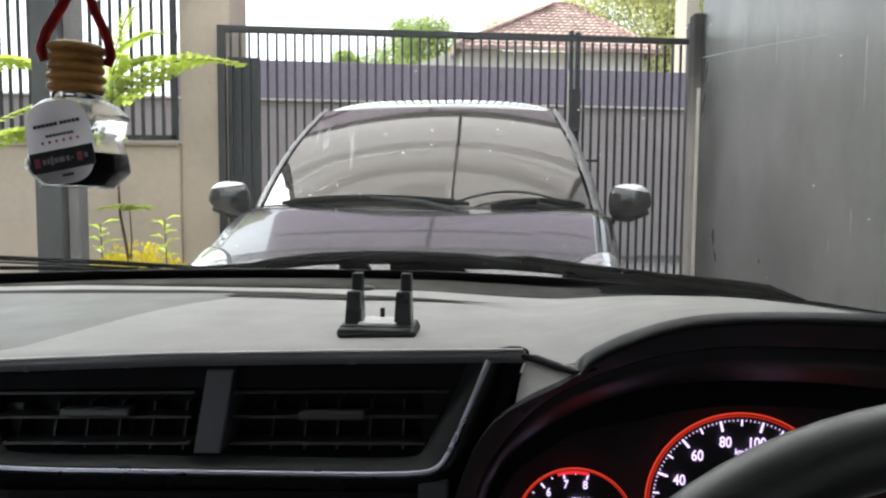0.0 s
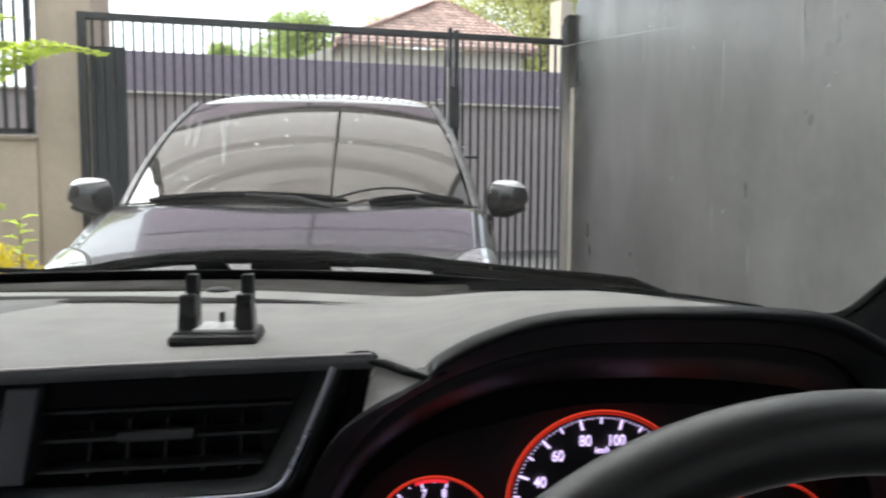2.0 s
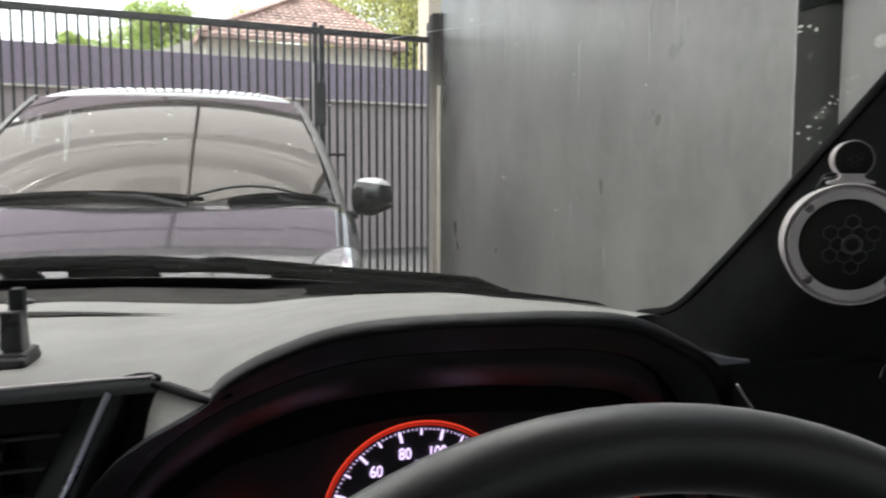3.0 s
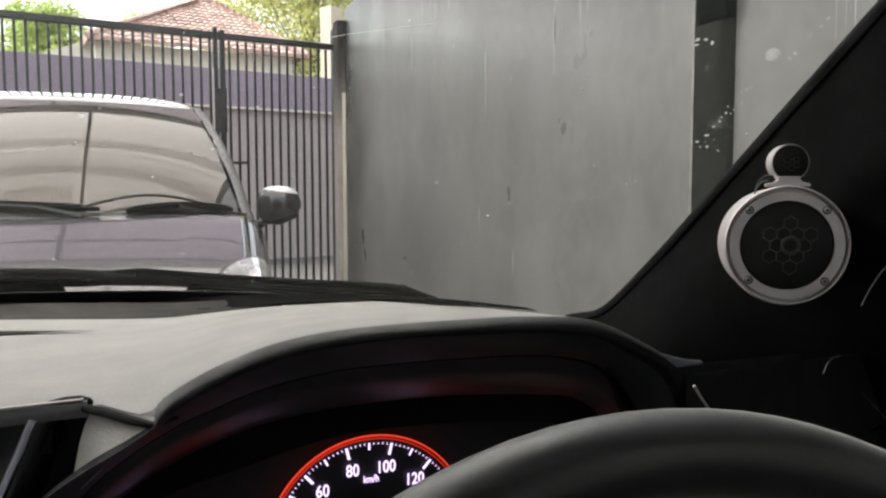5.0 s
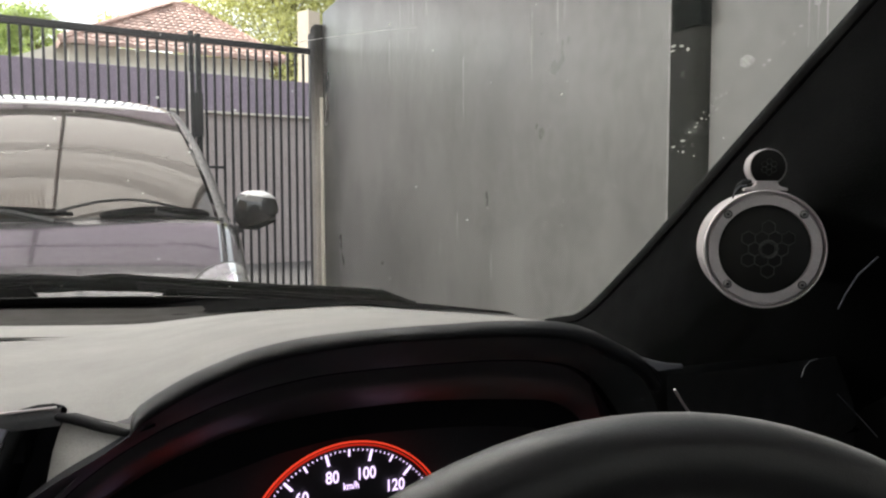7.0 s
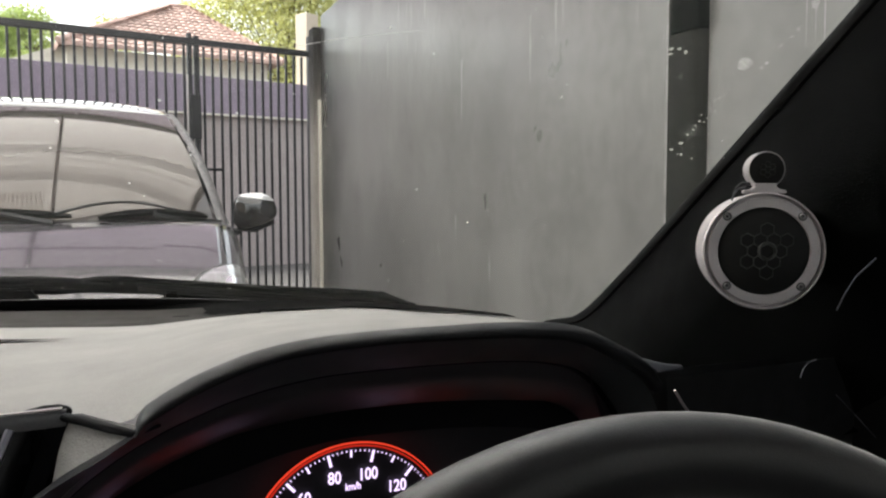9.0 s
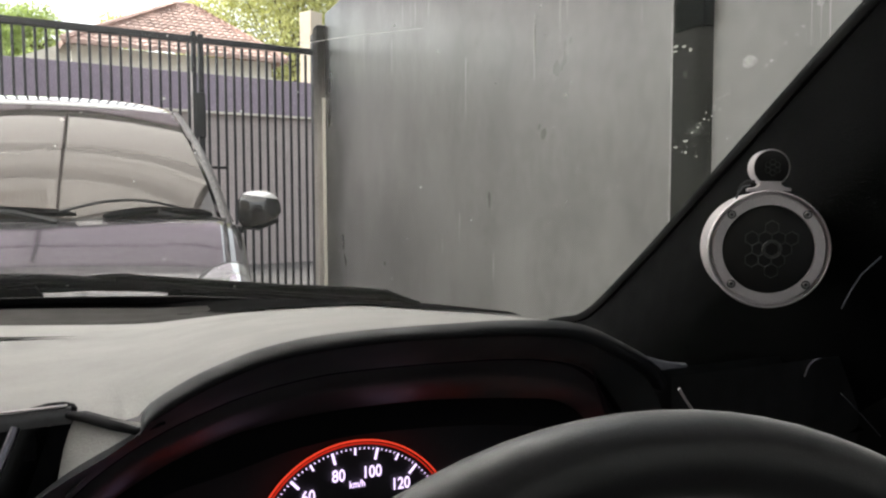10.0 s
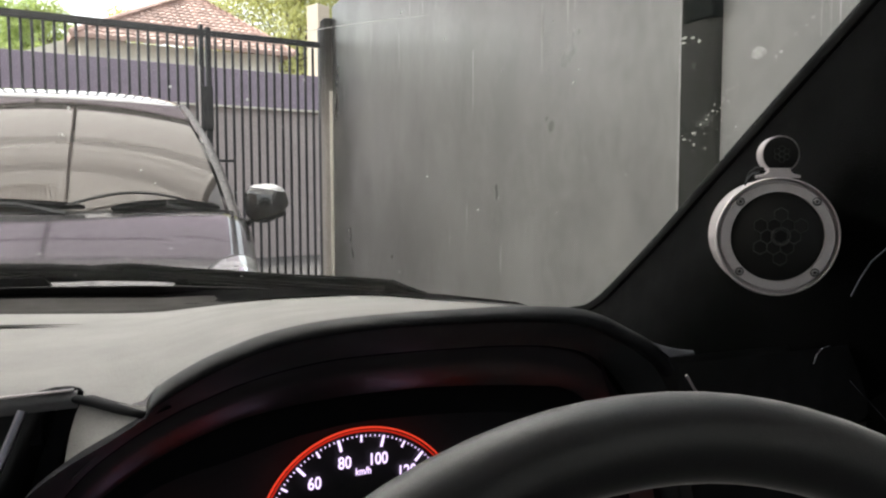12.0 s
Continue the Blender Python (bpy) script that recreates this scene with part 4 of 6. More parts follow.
def glass_pt(a, b, off=0.0):
    z = 1.0 + 0.52 * b
    x = XC + (2 * a - 1) * (screen_edge(z) + 0.02)
    return Vector((x, own_ws(x, z) + off, z))


glass = link_mesh("window_1", sheet(glass_pt, 140, 24), M_GLASS, smooth=80, solid=0.004)
glass.visible_shadow = False
tagged(glass, "clear car windscreen with specks of dust", "windscreen", kind="structure")
FT = [(-0.9, 1.076), (-0.55, 1.078), (-0.38, 1.0785), (-0.1, 1.0780), (0.03, 1.0755), (0.12, 1.0720), (0.18, 1.0655), (0.28, 1.056), (0.36, 1.044), (0.5, 1.03)]


def frit(a, b):
    x = -0.86 + 1.33 * a
    z = 0.985 + (lerp_table(FT, x) - 0.985) * b
    return Vector((x, own_ws(x, z) - 0.006, z))


o = link_mesh("windscreen_border", sheet(frit, 50, 4), M_FRIT, smooth=60, solid=0.002)
tagged(o, "black painted lower border of the windscreen", "windscreen border", kind="structure")
rng = random.Random(5)
db = B()
for i in range(150):
    x, z = rng.uniform(-0.75, 0.38), rng.uniform(1.085, 1.40)
    c = Vector((x, own_ws(x, z) + 0.0045, z))
    r = rng.choice((0.0005, 0.0006, 0.0007, 0.0011)) * rng.uniform(0.7, 1.2)
    vs = [db.verts.new(c + Vector((r * math.cos(k * 1.047) * rng.uniform(0.7, 1.3), -0.0008 * math.sin(k * 1.047), r * math.sin(k * 1.047) * 0.8))) for k in range(6)]
    db.faces.new(vs)
# a fan of dried splashes low on the driver's side
for i in range(60):
    f = rng.random()
    x, z = 0.27 + 0.16 * f + rng.gauss(0, 0.008), 1.10 + 0.13 * f + rng.gauss(0, 0.006)
    c = Vector((x, own_ws(x, z) + 0.0045, z))
    r = 0.00022 + 0.0004 * rng.random() ** 3 + 0.0003 * (rng.random() < 0.06)
    db.faces.new([db.verts.new(c + Vector((r * math.cos(k * 1.047), -0.0007 * math.sin(k * 1.047), r * math.sin(k * 1.047)))) for k in range(6)])
# one thin pale line across the glass, tapering to the right
sc = [(0.121, 1.2835), (0.140, 1.2865), (0.158, 1.2885), (0.178, 1.2905), (0.196, 1.292)]
for k, ((x0, z0), (x1, z1)) in enumerate(zip(sc, sc[1:])):
    w = 0.00018 * (1 - k * 0.2)
    db.faces.new([db.verts.new((x, own_ws(x, z) + 0.0045, z)) for x, z in ((x0, z0 - w), (x1, z1 - w * 0.8), (x1, z1 + w * 0.8), (x0, z0 + w))])
o = link_mesh("dust_specks", db, M_DUST)
tagged(o, "white dust specks stuck on the windscreen, with one thin pale line", "dust", kind="stuff")

# ---- dashboard ----
dash = thing("dashboard", "grey grained dashboard with black lower face", "dashboard", kind="structure")
ZF = [(-0.95, 1.040), (-0.6, 1.056), (-0.337, 1.0765), (-0.229, 1.083), (-0.126, 1.087), (-0.016, 1.0905), (0.008, 1.0875), (0.0110, 1.0915), (0.0135, 1.0950), (0.020, 1.0985), (0.032, 1.1045),
      (0.046, 1.1098), (0.060, 1.1140), (0.075, 1.1168), (0.092, 1.1184), (0.115, 1.1192), (0.14, 1.1190), (0.18, 1.1180), (0.20, 1.1160), (0.216, 1.1120), (0.232, 1.1052), (0.26, 1.0905), (0.30, 1.080), (0.48, 1.066)]
YF = [(-0.95, 0.39), (-0.02, 0.39), (0.0, 0.369), (0.012, 0.359), (0.25, 0.3575), (0.26, 0.3575), (0.30, 0.36), (0.48, 0.37)]
ZB = [(-0.95, 1.062), (-0.5, 1.068), (-0.1, 1.069), (0.03, 1.0655), (0.10, 1.068), (0.2, 1.068), (0.3, 1.0635), (0.4, 1.054), (0.48, 1.042)]


def dash_y(x, v):
    y1 = min(0.785, own_ws(x, 1.06) - 0.05)
    y0 = lerp_table(YF, x)
    return y0 + (y1 - y0) * v


def dash_z(x, v):
    zf, zb = lerp_table(ZF, x), lerp_table(ZB, x)
    k = min(1.0, v / 0.14)
    zf += (smooth_table(ZF, x, 0.014) - zf) * k * k * (3 - 2 * k)
    hump = 0.004 * math.sin(v * math.pi)
    s = v ** 0.85
    return zf + (zb - zf) * s + hump


def dash_at(x, y):
    y0, y1 = dash_y(x, 0), dash_y(x, 1)
    v = max(0.0, min(1.0, (y - y0) / (y1 - y0)))
    return dash_z(x, v)


XSD = sorted(set([-0.93 + 0.02 * i for i in range(46)] + [-0.03 + 0.005 * i for i in range(70)] + [0.32 + 0.01 * i for i in range(16)]))


def pad_edge(v):
    return 0.217 + 0.195 * v


def dash_mesh(xs):
    """A stretch of the dashboard's top; xs(share of depth) gives its columns."""
    bm = B()
    nv = 34
    cols = [(j / nv) ** 1.5 for j in range(nv + 1)]
    g = []
    for v in cols:
        g.append([bm.verts.new((x, dash_y(x, v), dash_z(x, v) - (0.0030 * max(0.0, 1 - v / 0.045) ** 2 if x < -0.012 else 0.0012 * max(0.0, 1 - v / 0.02) ** 2))) for x in xs(v)])
    for a, b in zip(g, g[1:]):
        for i in range(len(a) - 1):
            bm.faces.new((a[i], a[i + 1], b[i + 1], b[i]))
    return bm


part("top_pad", dash_mesh(lambda v: [x for x in XSD if x < 0.179] + [0.18 + (pad_edge(v) - 0.18) * k / 12 for k in range(13)]), M_DASH, dash, "soft grey grained top pad", smooth=60)
CORNER = dash_mesh(lambda v: [pad_edge(v) + (0.492 - pad_edge(v)) * k / 10 for k in range(11)])
for v in CORNER.verts:
    over = v.co.x - pad_edge((v.co.y - 0.3575) / 0.43)
    v.co.z -= 1.3 * max(0.0, over) + 0.012 * max(0.0, min(1.0, over / 0.003))
part("corner_pad", CORNER, M_DEEP, dash, "black corner pad", smooth=60)


# passenger air bag cover, a slightly darker sheet with a clear crease
def airbag(a, b):
    y = 0.405 + (0.690 - 0.405) * b
    x1 = lerp_table([(0.40, -0.346), (0.448, -0.336), (0.509, -0.327), (0.546, -0.323), (0.582, -0.315), (0.62, -0.305), (0.652, -0.291), (0.69, -0.274)], y)
    x = -0.92 + (x1 + 0.92) * a
    return Vector((x, y, dash_at(x, y) + 0.0024 * min(1, (1 - a) * 25, b * 14) - 0.0004))


part("air_bag_cover", sheet(airbag, 50, 16), M_AIRBAG, dash, "darker grey air bag cover", smooth=40)


def slot(a, b):
    x = -0.9 + 0.875 * a
    yc = lerp_table([(-0.9, 0.655), (-0.47, 0.705), (-0.35, 0.706), (-0.25, 0.690), (-0.186, 0.669), (-0.129, 0.655), (-0.075, 0.634), (-0.025, 0.618)], x)
    y = yc + (b - 0.5) * 0.052 * min(1.0, (1 - a) * 5)
    return Vector((x, y, dash_at(x, y) + 0.0014))


part("demister_slot", sheet(slot, 60, 2), M_SLOT, dash, "dark demister slot", smooth=40)
part("sun_sensor", lathe(B(), [(0.012, 0.0), (0.0115, 0.0022), (0.008, 0.0035), (0.001, 0.004)], Matrix.Translation((-0.18, 0.772, dash_at(-0.18, 0.772) + 0.001)), 24), M_BLACK, dash, "small black sun sensor", smooth=60)
REAR = [(-0.93, 0.700), (-0.51, 0.785), (-0.387, 0.799), (-0.258, 0.803), (-0.147, 0.787), (-0.082, 0.753), (-0.023, 0.727), (0.031, 0.703), (0.071, 0.685), (0.12, 0.69), (0.2, 0.70), (0.37, 0.70)]


def rear(a, b):
    x = -0.93 + 1.045 * a
    y0 = lerp_table(REAR, x)
    y1 = max(y0 + 0.004, own_ws(x, 1.07) - 0.050)
    y = y0 + (y1 - y0) * b
    return Vector((x, y, dash_at(x, min(y, dash_y(x, 1))) + 0.0015 * min(1, b * 12)))


def gutter(a, b):
    x = -0.93 + 1.3 * a
    y1 = own_ws(x, 1.07) - 0.006
    wide = max(0.0, min(1.0, (x - 0.03) / 0.05))
    y0 = max(min(lerp_table(REAR, x) + 0.003, y1 - 0.01), y1 - 0.046 - 0.16 * wide)
    y = y0 + (y1 - y0) * b
    return Vector((x, y, dash_at(x, min(y, dash_y(x, 1))) + 0.001 + 0.001 * wide - 0.004 * math.sin(b * math.pi) * (1 - wide)))


part("rear_gutter", sheet(gutter, 60, 6), M_MATT, dash, "black gutter at the foot of the windscreen", smooth=50)
part("rear_shelf", sheet(rear, 60, 12), M_REAR, dash, "darker grey rear shelf under the windscreen", smooth=50)
STRIP = [(0.3960, -0.0040), (0.3890, -0.0006), (0.3865, -0.0002), (0.3838, -0.0003), (0.3826, -0.0010), (0.3820, -0.0022), (0.3816, -0.0062), (0.3822, -0.0074), (0.3840, -0.0080), (0.3960, -0.0084)]


def strip(a, b):
    x = -0.93 + 0.914 * a
    y, dz = STRIP[round(b * (len(STRIP) - 1))]
    return Vector((x, y, smooth_table(ZF[:6], x) + dz))


part("front_edge", sheet(strip, 60, len(STRIP) - 1), M_STRIP, dash, "satin black front edge", smooth=40)
part("bright_line", tube(B(), [(x, 0.3832, smooth_table(ZF[:6], x) + 0.0003) for x in [-0.93 + 0.0306 * i for i in range(30)] + [-0.0175]], 0.0006, 6), M_ALU, dash, "thin bright trim line", smooth=60)
part("edge_end", prism([(-0.036, 0.3885, 1.0885), (-0.031, 0.3885, 1.0903), (-0.025, 0.3885, 1.0915), (-0.019, 0.3885, 1.0915), (-0.0148, 0.3885, 1.0902), (-0.0138, 0.3885, 1.0880), (-0.0145, 0.3885, 1.0830), (-0.020, 0.3885, 1.0825)], (0, -0.0045, 0)), M_DEEP, dash, bevel=0.0012)
part("hood_end_cap", sheet(lambda a, b: Vector((0.210 + 0.045 * a, 0.3572 + 0.020 * b * (1 - 0.6 * a), lerp_table(ZF, 0.210 + 0.045 * a) - 0.0008 - 0.004 * b * b)), 16, 5), M_CAP, dash, "grey end of the hood", smooth=60)
# black lower face
for x0, x1 in ((-0.93, -0.045), (0.297, 0.49)):
    part("lower_face", sheet(lambda a, b: Vector((x0 + (x1 - x0) * a, 0.432 - 0.03 * b, 1.066 - 0.5 * b)), 20, 6), M_BLACK, dash, smooth=50)
# light grey flank between the vents and the cluster
fl = B()
P = [[(-0.0140, 0.384, 1.0870), (0.001, 0.366, 1.0872), (0.016, 0.350, 1.0880)],
     [(-0.0170, 0.381, 1.0805), (-0.005, 0.366, 1.0800), (0.006, 0.350, 1.0800)],
     [(-0.0192, 0.378, 1.0735), (-0.0125, 0.366, 1.0735), (-0.005, 0.351, 1.0735)],
     [(-0.0215, 0.375, 1.0620), (-0.0200, 0.366, 1.0620), (-0.017, 0.353, 1.0620)]]
gv = [[fl.verts.new(p) for p in r] for r in P]
for i in range(3):
    for j in range(2):
        fl.faces.new((gv[i][j], gv[i + 1][j], gv[i + 1][j + 1], gv[i][j + 1]))
bmesh.ops.subdivide_edges(fl, edges=fl.edges[:], cuts=3, use_grid_fill=True, smooth=0.6)
part("filler_panel", sheet(lambda a, b: Vector((-0.075 + (0.060 - 0.045 * b) * a, 0.398 - 0.036 * b, 1.084 - 0.12 * b)), 6, 10), M_DEEP, dash, "black filler panel", smooth=40)
part("flank", fl, M_DASH, dash, smooth=70)
tb = B()
tube(tb, [(-0.018, 0.384, 1.0866), (-0.010, 0.3745, 1.0870), (0.0, 0.362, 1.0862), (0.010, 0.3485, 1.0862), (0.020, 0.3470, 1.0890)], [0.0018, 0.0022, 0.0021, 0.0016, 0.0006], 10)
part("gap_strip", tb, M_DEEP, dash, smooth=50)
# pale corner ledge and chrome line beside the cluster
part("corner_ledge", prism([(0.2450, 0.338, 1.0985), (0.256, 0.341, 1.0950), (0.264, 0.343, 1.0928), (0.276, 0.345, 1.0908), (0.276, 0.345, 1.0892), (0.253, 0.336, 1.0915)], (0.002, 0.004, 0)), M_GREYPL, dash, "pale corner ledge", bevel=0.0004)
part("side_panel", sheet(lambda a, b: Vector((0.270 + 0.006 * b + 0.23 * a, 0.350 + 0.06 * a, 1.084 - 0.016 * a - 0.32 * b)), 10, 8), M_BLACK, dash, smooth=50)
part("chrome_line", tube(B(), [(0.2585, 0.33, 1.0835), (0.263, 0.33, 1.077), (0.2675, 0.33, 1.0712)], 0.0007, 6), M_ALU, dash, "thin bright trim line")

# ---- centre air vents ----
vent = thing("air_vents", "black centre air vents with horizontal slats", "air vents")


def vy(z):
    """The vent face leans: its foot is nearer the seats."""
    return 0.385 - (1.085 - z) * 0.36


def vp(x, z, back=0.0):
    return Vector((x, vy(z) + back, z + 0.032 * (x + 0.06)))


def vent_box(x0, x1, z0, z1, back0, back1, bm=None):
    bm = bm or B()
    v = [bm.verts.new(vp(x, z, b)) for b in (back0, back1) for (x, z) in ((x0, z0), (x1, z0), (x1, z1), (x0, z1))]
    for f in ((0, 1, 2, 3), (4, 5, 6, 7), (0, 1, 5, 4), (1, 2, 6, 5), (2, 3, 7, 6), (3, 0, 4, 7)):
        bm.faces.new([v[i] for i in f])
    return bm


part("housing", vent_box(-0.372, -0.030, 1.000, 1.079, 0.045, 0.05), M_DEEP, vent)
part("upper_frame", vent_box(-0.375, -0.030, 1.0665, 1.0830, 0.008, 0.03), M_DEEP, vent, bevel=0.001)


INNER = [(-0.0515, 1.0785), (-0.0526, 1.0755), (-0.0581, 1.0617), (-0.0658, 1.0466), (-0.0712, 1.0362), (-0.0750, 1.0310), (-0.0814, 1.0293), (-0.12, 1.0290)]
LIPIN = [(-0.0392, 1.0830), (-0.0402, 1.0807), (-0.0469, 1.0642), (-0.0544, 1.0465), (-0.0598, 1.0349), (-0.0645, 1.0281), (-0.0737, 1.0254), (-0.12, 1.0252)]
LIPOUT = [(-0.0352, 1.0830), (-0.0360, 1.0807), (-0.0430, 1.0642), (-0.0506, 1.0465), (-0.0566, 1.0349), (-0.0615, 1.0265), (-0.0736, 1.0225), (-0.12, 1.0223)]
FACEOUT = [(-0.0200, 1.0830), (-0.0210, 1.0807), (-0.0280, 1.0642), (-0.0350, 1.0465), (-0.0400, 1.0310), (-0.0460, 1.0150), (-0.0650, 1.0060), (-0.12, 1.0050)]


def edge_path(pts):
    """One outline of the frame, rounded, from its top right round the foot to its left end."""
    for _ in range(2):
        fine = [pts[0]]
        for (ax, az), (bx, bz) in zip(pts, pts[1:]):
            fine += [(ax * 0.75 + bx * 0.25, az * 0.75 + bz * 0.25), (ax * 0.25 + bx * 0.75, az * 0.25 + bz * 0.75)]
        pts = fine + [pts[-1]]
    left = [(2 * XC - x, z + 0.018 * (x + 0.20)) for x, z in reversed(pts)]
    return pts + [(-0.2, pts[-1][1] + 0.0008)] + left


def path_band(g0, g1, y0, y1):
    bm = B()
    a, b = edge_path(g0), edge_path(g1)
    ra, rb = [bm.verts.new(vp(x, z, y0)) for x, z in a], [bm.verts.new(vp(x, z, y1)) for x, z in b]
    for i in range(len(a) - 1):
        bm.faces.new((ra[i], ra[i + 1], rb[i + 1], rb[i]))
    return bm


part("recess_wall", path_band(INNER, INNER, 0.010, 0.036), M_DEEP, vent, smooth=50)
part("lower_frame", path_band(INNER, LIPIN, 0.009, 0.000), M_FRAME, vent, smooth=50, solid=0.0015, bevel=0.0004)
LIPMID = [(a * 0.45 + c * 0.55, b * 0.45 + d * 0.55) for (a, b), (c, d) in zip(LIPIN, LIPOUT)]
part("bright_lip", tube(B(), [vp(x, z, -0.0018) for x, z in edge_path(LIPMID)], 0.0019, 12), M_BLUEMETAL, vent, "polished dark blue metal lip", smooth=80)
part("outer_face", path_band(LIPMID, FACEOUT, 0.002, 0.02), M_PIANO, vent, smooth=50, solid=0.002)
part("divider", prism([vp(-0.2030, 1.0790, -0.001), vp(-0.1866, 1.0790, -0.001), vp(-0.1899, 1.0335, 0.0), vp(-0.2059, 1.0335, 0.0)], (0, 0.03, 0)), M_GREYPL, vent, "grey centre divider", bevel=0.001)
for s, tab0, tab1, tabz, v0, dv in ((0, -0.1471, -0.1083, 1.0524, -0.1654, 0.0196), (1, -0.2919, -0.2485, 1.0544, -0.2196, -0.0205)):
    flipx = (lambda x: 2 * XC - x) if s else (lambda x: x)
    core = part("vent_core", vent_box(flipx(-0.190), flipx(-0.060), 1.020, 1.074, 0.036, 0.040), M_DEEP, vent)
    for z, x1 in ((1.0642, -0.0590), (1.0507, -0.0655), (1.0364, -0.0730)):
        part("slat", vent_box(flipx(-0.188), flipx(x1), z - 0.0009, z + 0.0009, 0.008, 0.022), M_SLAT, core, bevel=0.0006)
    part("slat_tab", vent_box(tab0, tab1, tabz - 0.0024, tabz + 0.0024, 0.003, 0.012), M_SLAT, core, "sliding tab", bevel=0.0012)
    for i in range(5):
        x = v0 + dv * i
        part("vane", vent_box(x - 0.0006, x + 0.0006, 1.030, 1.0565, 0.019, 0.034), M_VANE, core)
    part("vane_carrier", vent_box(flipx(-0.0745), flipx(-0.0600), 1.0315, 1.0560, 0.022, 0.034), M_VANE, core, bevel=0.001)
radio = part("radio_panel", vent_box(-0.32, -0.05, 0.93, 1.010, 0.012, 0.03), M_DEEP, vent)
part("trim_line", vent_box(-0.150, -0.124, 1.0128, 1.0138, 0.010, 0.013), M_SLAT, radio, bevel=0.0003)
part("side_strip", vent_box(-0.076, -0.058, 0.96, 1.0180, 0.008, 0.018), M_GREYPL, radio, "grey side strip", bevel=0.002)

# ---- instrument cluster ----
clu = thing("instrument_cluster", "black instrument cluster with red-ringed lit dials under a hood", "instrument cluster")


def curve(pts, y, n=90):
    """A smooth line through (x, z) points at the depth y, in n even steps."""
    pts = [Vector((x, y, z)) for x, z in pts]
    fine = []
    for i in range(len(pts) - 1):
        p0, p1, p2, p3 = pts[max(i - 1, 0)], pts[i], pts[i + 1], pts[min(i + 2, len(pts) - 1)]
        for k in range(8):
            t = k / 8
            fine.append(0.5 * (2 * p1 + (p2 - p0) * t + (2 * p0 - 5 * p1 + 4 * p2 - p3) * t * t + (3 * p1 - p0 - 3 * p2 + p3) * t ** 3))
    fine.append(pts[-1])
    run = [0.0]
    for a, b in zip(fine, fine[1:]):
        run.append(run[-1] + (b - a).length)
    out = []
    for i in range(n + 1):
        d = run[-1] * i / n
        out.append(Vector([float(np.interp(d, run, [p[k] for p in fine])) for k in range(3)]))
    return out


def between(a, b, f, y, drop=0.0):
    return [Vector((p.x + (q.x - p.x) * f, y, p.z + (q.z - p.z) * f - drop)) for p, q in zip(a, b)]


def bands(rings):
    bm = B()
    vs = [[bm.verts.new(p) for p in r] for r in rings]
    for a, b in zip(vs, vs[1:]):
        for i in range(len(a) - 1):
            bm.faces.new((a[i], a[i + 1], b[i + 1], b[i]))
    return bm


LIP_TOP = curve([(0.0108, 1.0895), (0.0125, 1.0945), (0.0185, 1.0995), (0.032, 1.1066), (0.0445, 1.1115), (0.0575, 1.1156), (0.0735, 1.1186), (0.0902, 1.1201), (0.115, 1.1209),
                 (0.1425, 1.1209), (0.1705, 1.1207), (0.2008, 1.1185), (0.2166, 1.1144), (0.2331, 1.1064), (0.2468, 1.0989), (0.2556, 1.0915), (0.2595, 1.0860)], 0.343)
LIP_FOOT = curve([(0.0102, 1.0872), (0.0140, 1.0912), (0.0200, 1.0948), (0.0315, 1.1007), (0.044, 1.1060), (0.056, 1.1099), (0.069, 1.1126), (0.0875, 1.1145), (0.113, 1.1156),
                  (0.140, 1.1152), (0.168, 1.1144), (0.196, 1.1118), (0.212, 1.1078), (0.228, 1.1000), (0.2415, 1.0928), (0.2495, 1.0865), (0.2535, 1.0810)], 0.338)
OUTER = curve([(-0.062, 0.94), (-0.057, 1.0), (-0.048, 1.035), (-0.035, 1.0575), (-0.0187, 1.0700), (-0.002, 1.0788), (0.0095, 1.0860), (0.0200, 1.0935), (0.0315, 1.1003), (0.044, 1.1056),
               (0.056, 1.1095), (0.069, 1.1122), (0.0875, 1.1141), (0.113, 1.1152), (0.140, 1.1148), (0.168, 1.1140), (0.196, 1.1114), (0.212, 1.1074), (0.228, 1.0996), (0.2415, 1.0924),
               (0.251, 1.084), (0.259, 1.070), (0.267, 1.045), (0.279, 1.0), (0.286, 0.94)], 0.3435, 140)
STEP = curve([(-0.052, 0.94), (-0.046, 1.0), (-0.035, 1.032), (-0.016, 1.0575), (0.003, 1.0720), (0.021, 1.0815), (0.034, 1.0866), (0.0475, 1.0913), (0.0645, 1.0955), (0.081, 1.0981),
              (0.095, 1.0993), (0.122, 1.0998), (0.150, 1.0995), (0.180, 1.0985), (0.205, 1.0955), (0.225, 1.089), (0.242, 1.073), (0.258, 1.045), (0.272, 1.0), (0.280, 0.94)], 0.362, 140)
GLOW = curve([(-0.045, 0.94), (-0.039, 0.995), (-0.026, 1.022), (-0.004, 1.0420), (0.020, 1.0560), (0.048, 1.0662), (0.0615, 1.0692), (0.0745, 1.0712), (0.088, 1.0725), (0.103, 1.0735),
              (0.1195, 1.0738), (0.15, 1.0735), (0.18, 1.0714), (0.205, 1.0688), (0.225, 1.0655), (0.241, 1.056), (0.256, 1.035), (0.270, 1.0), (0.277, 0.94)], 0.392, 140)
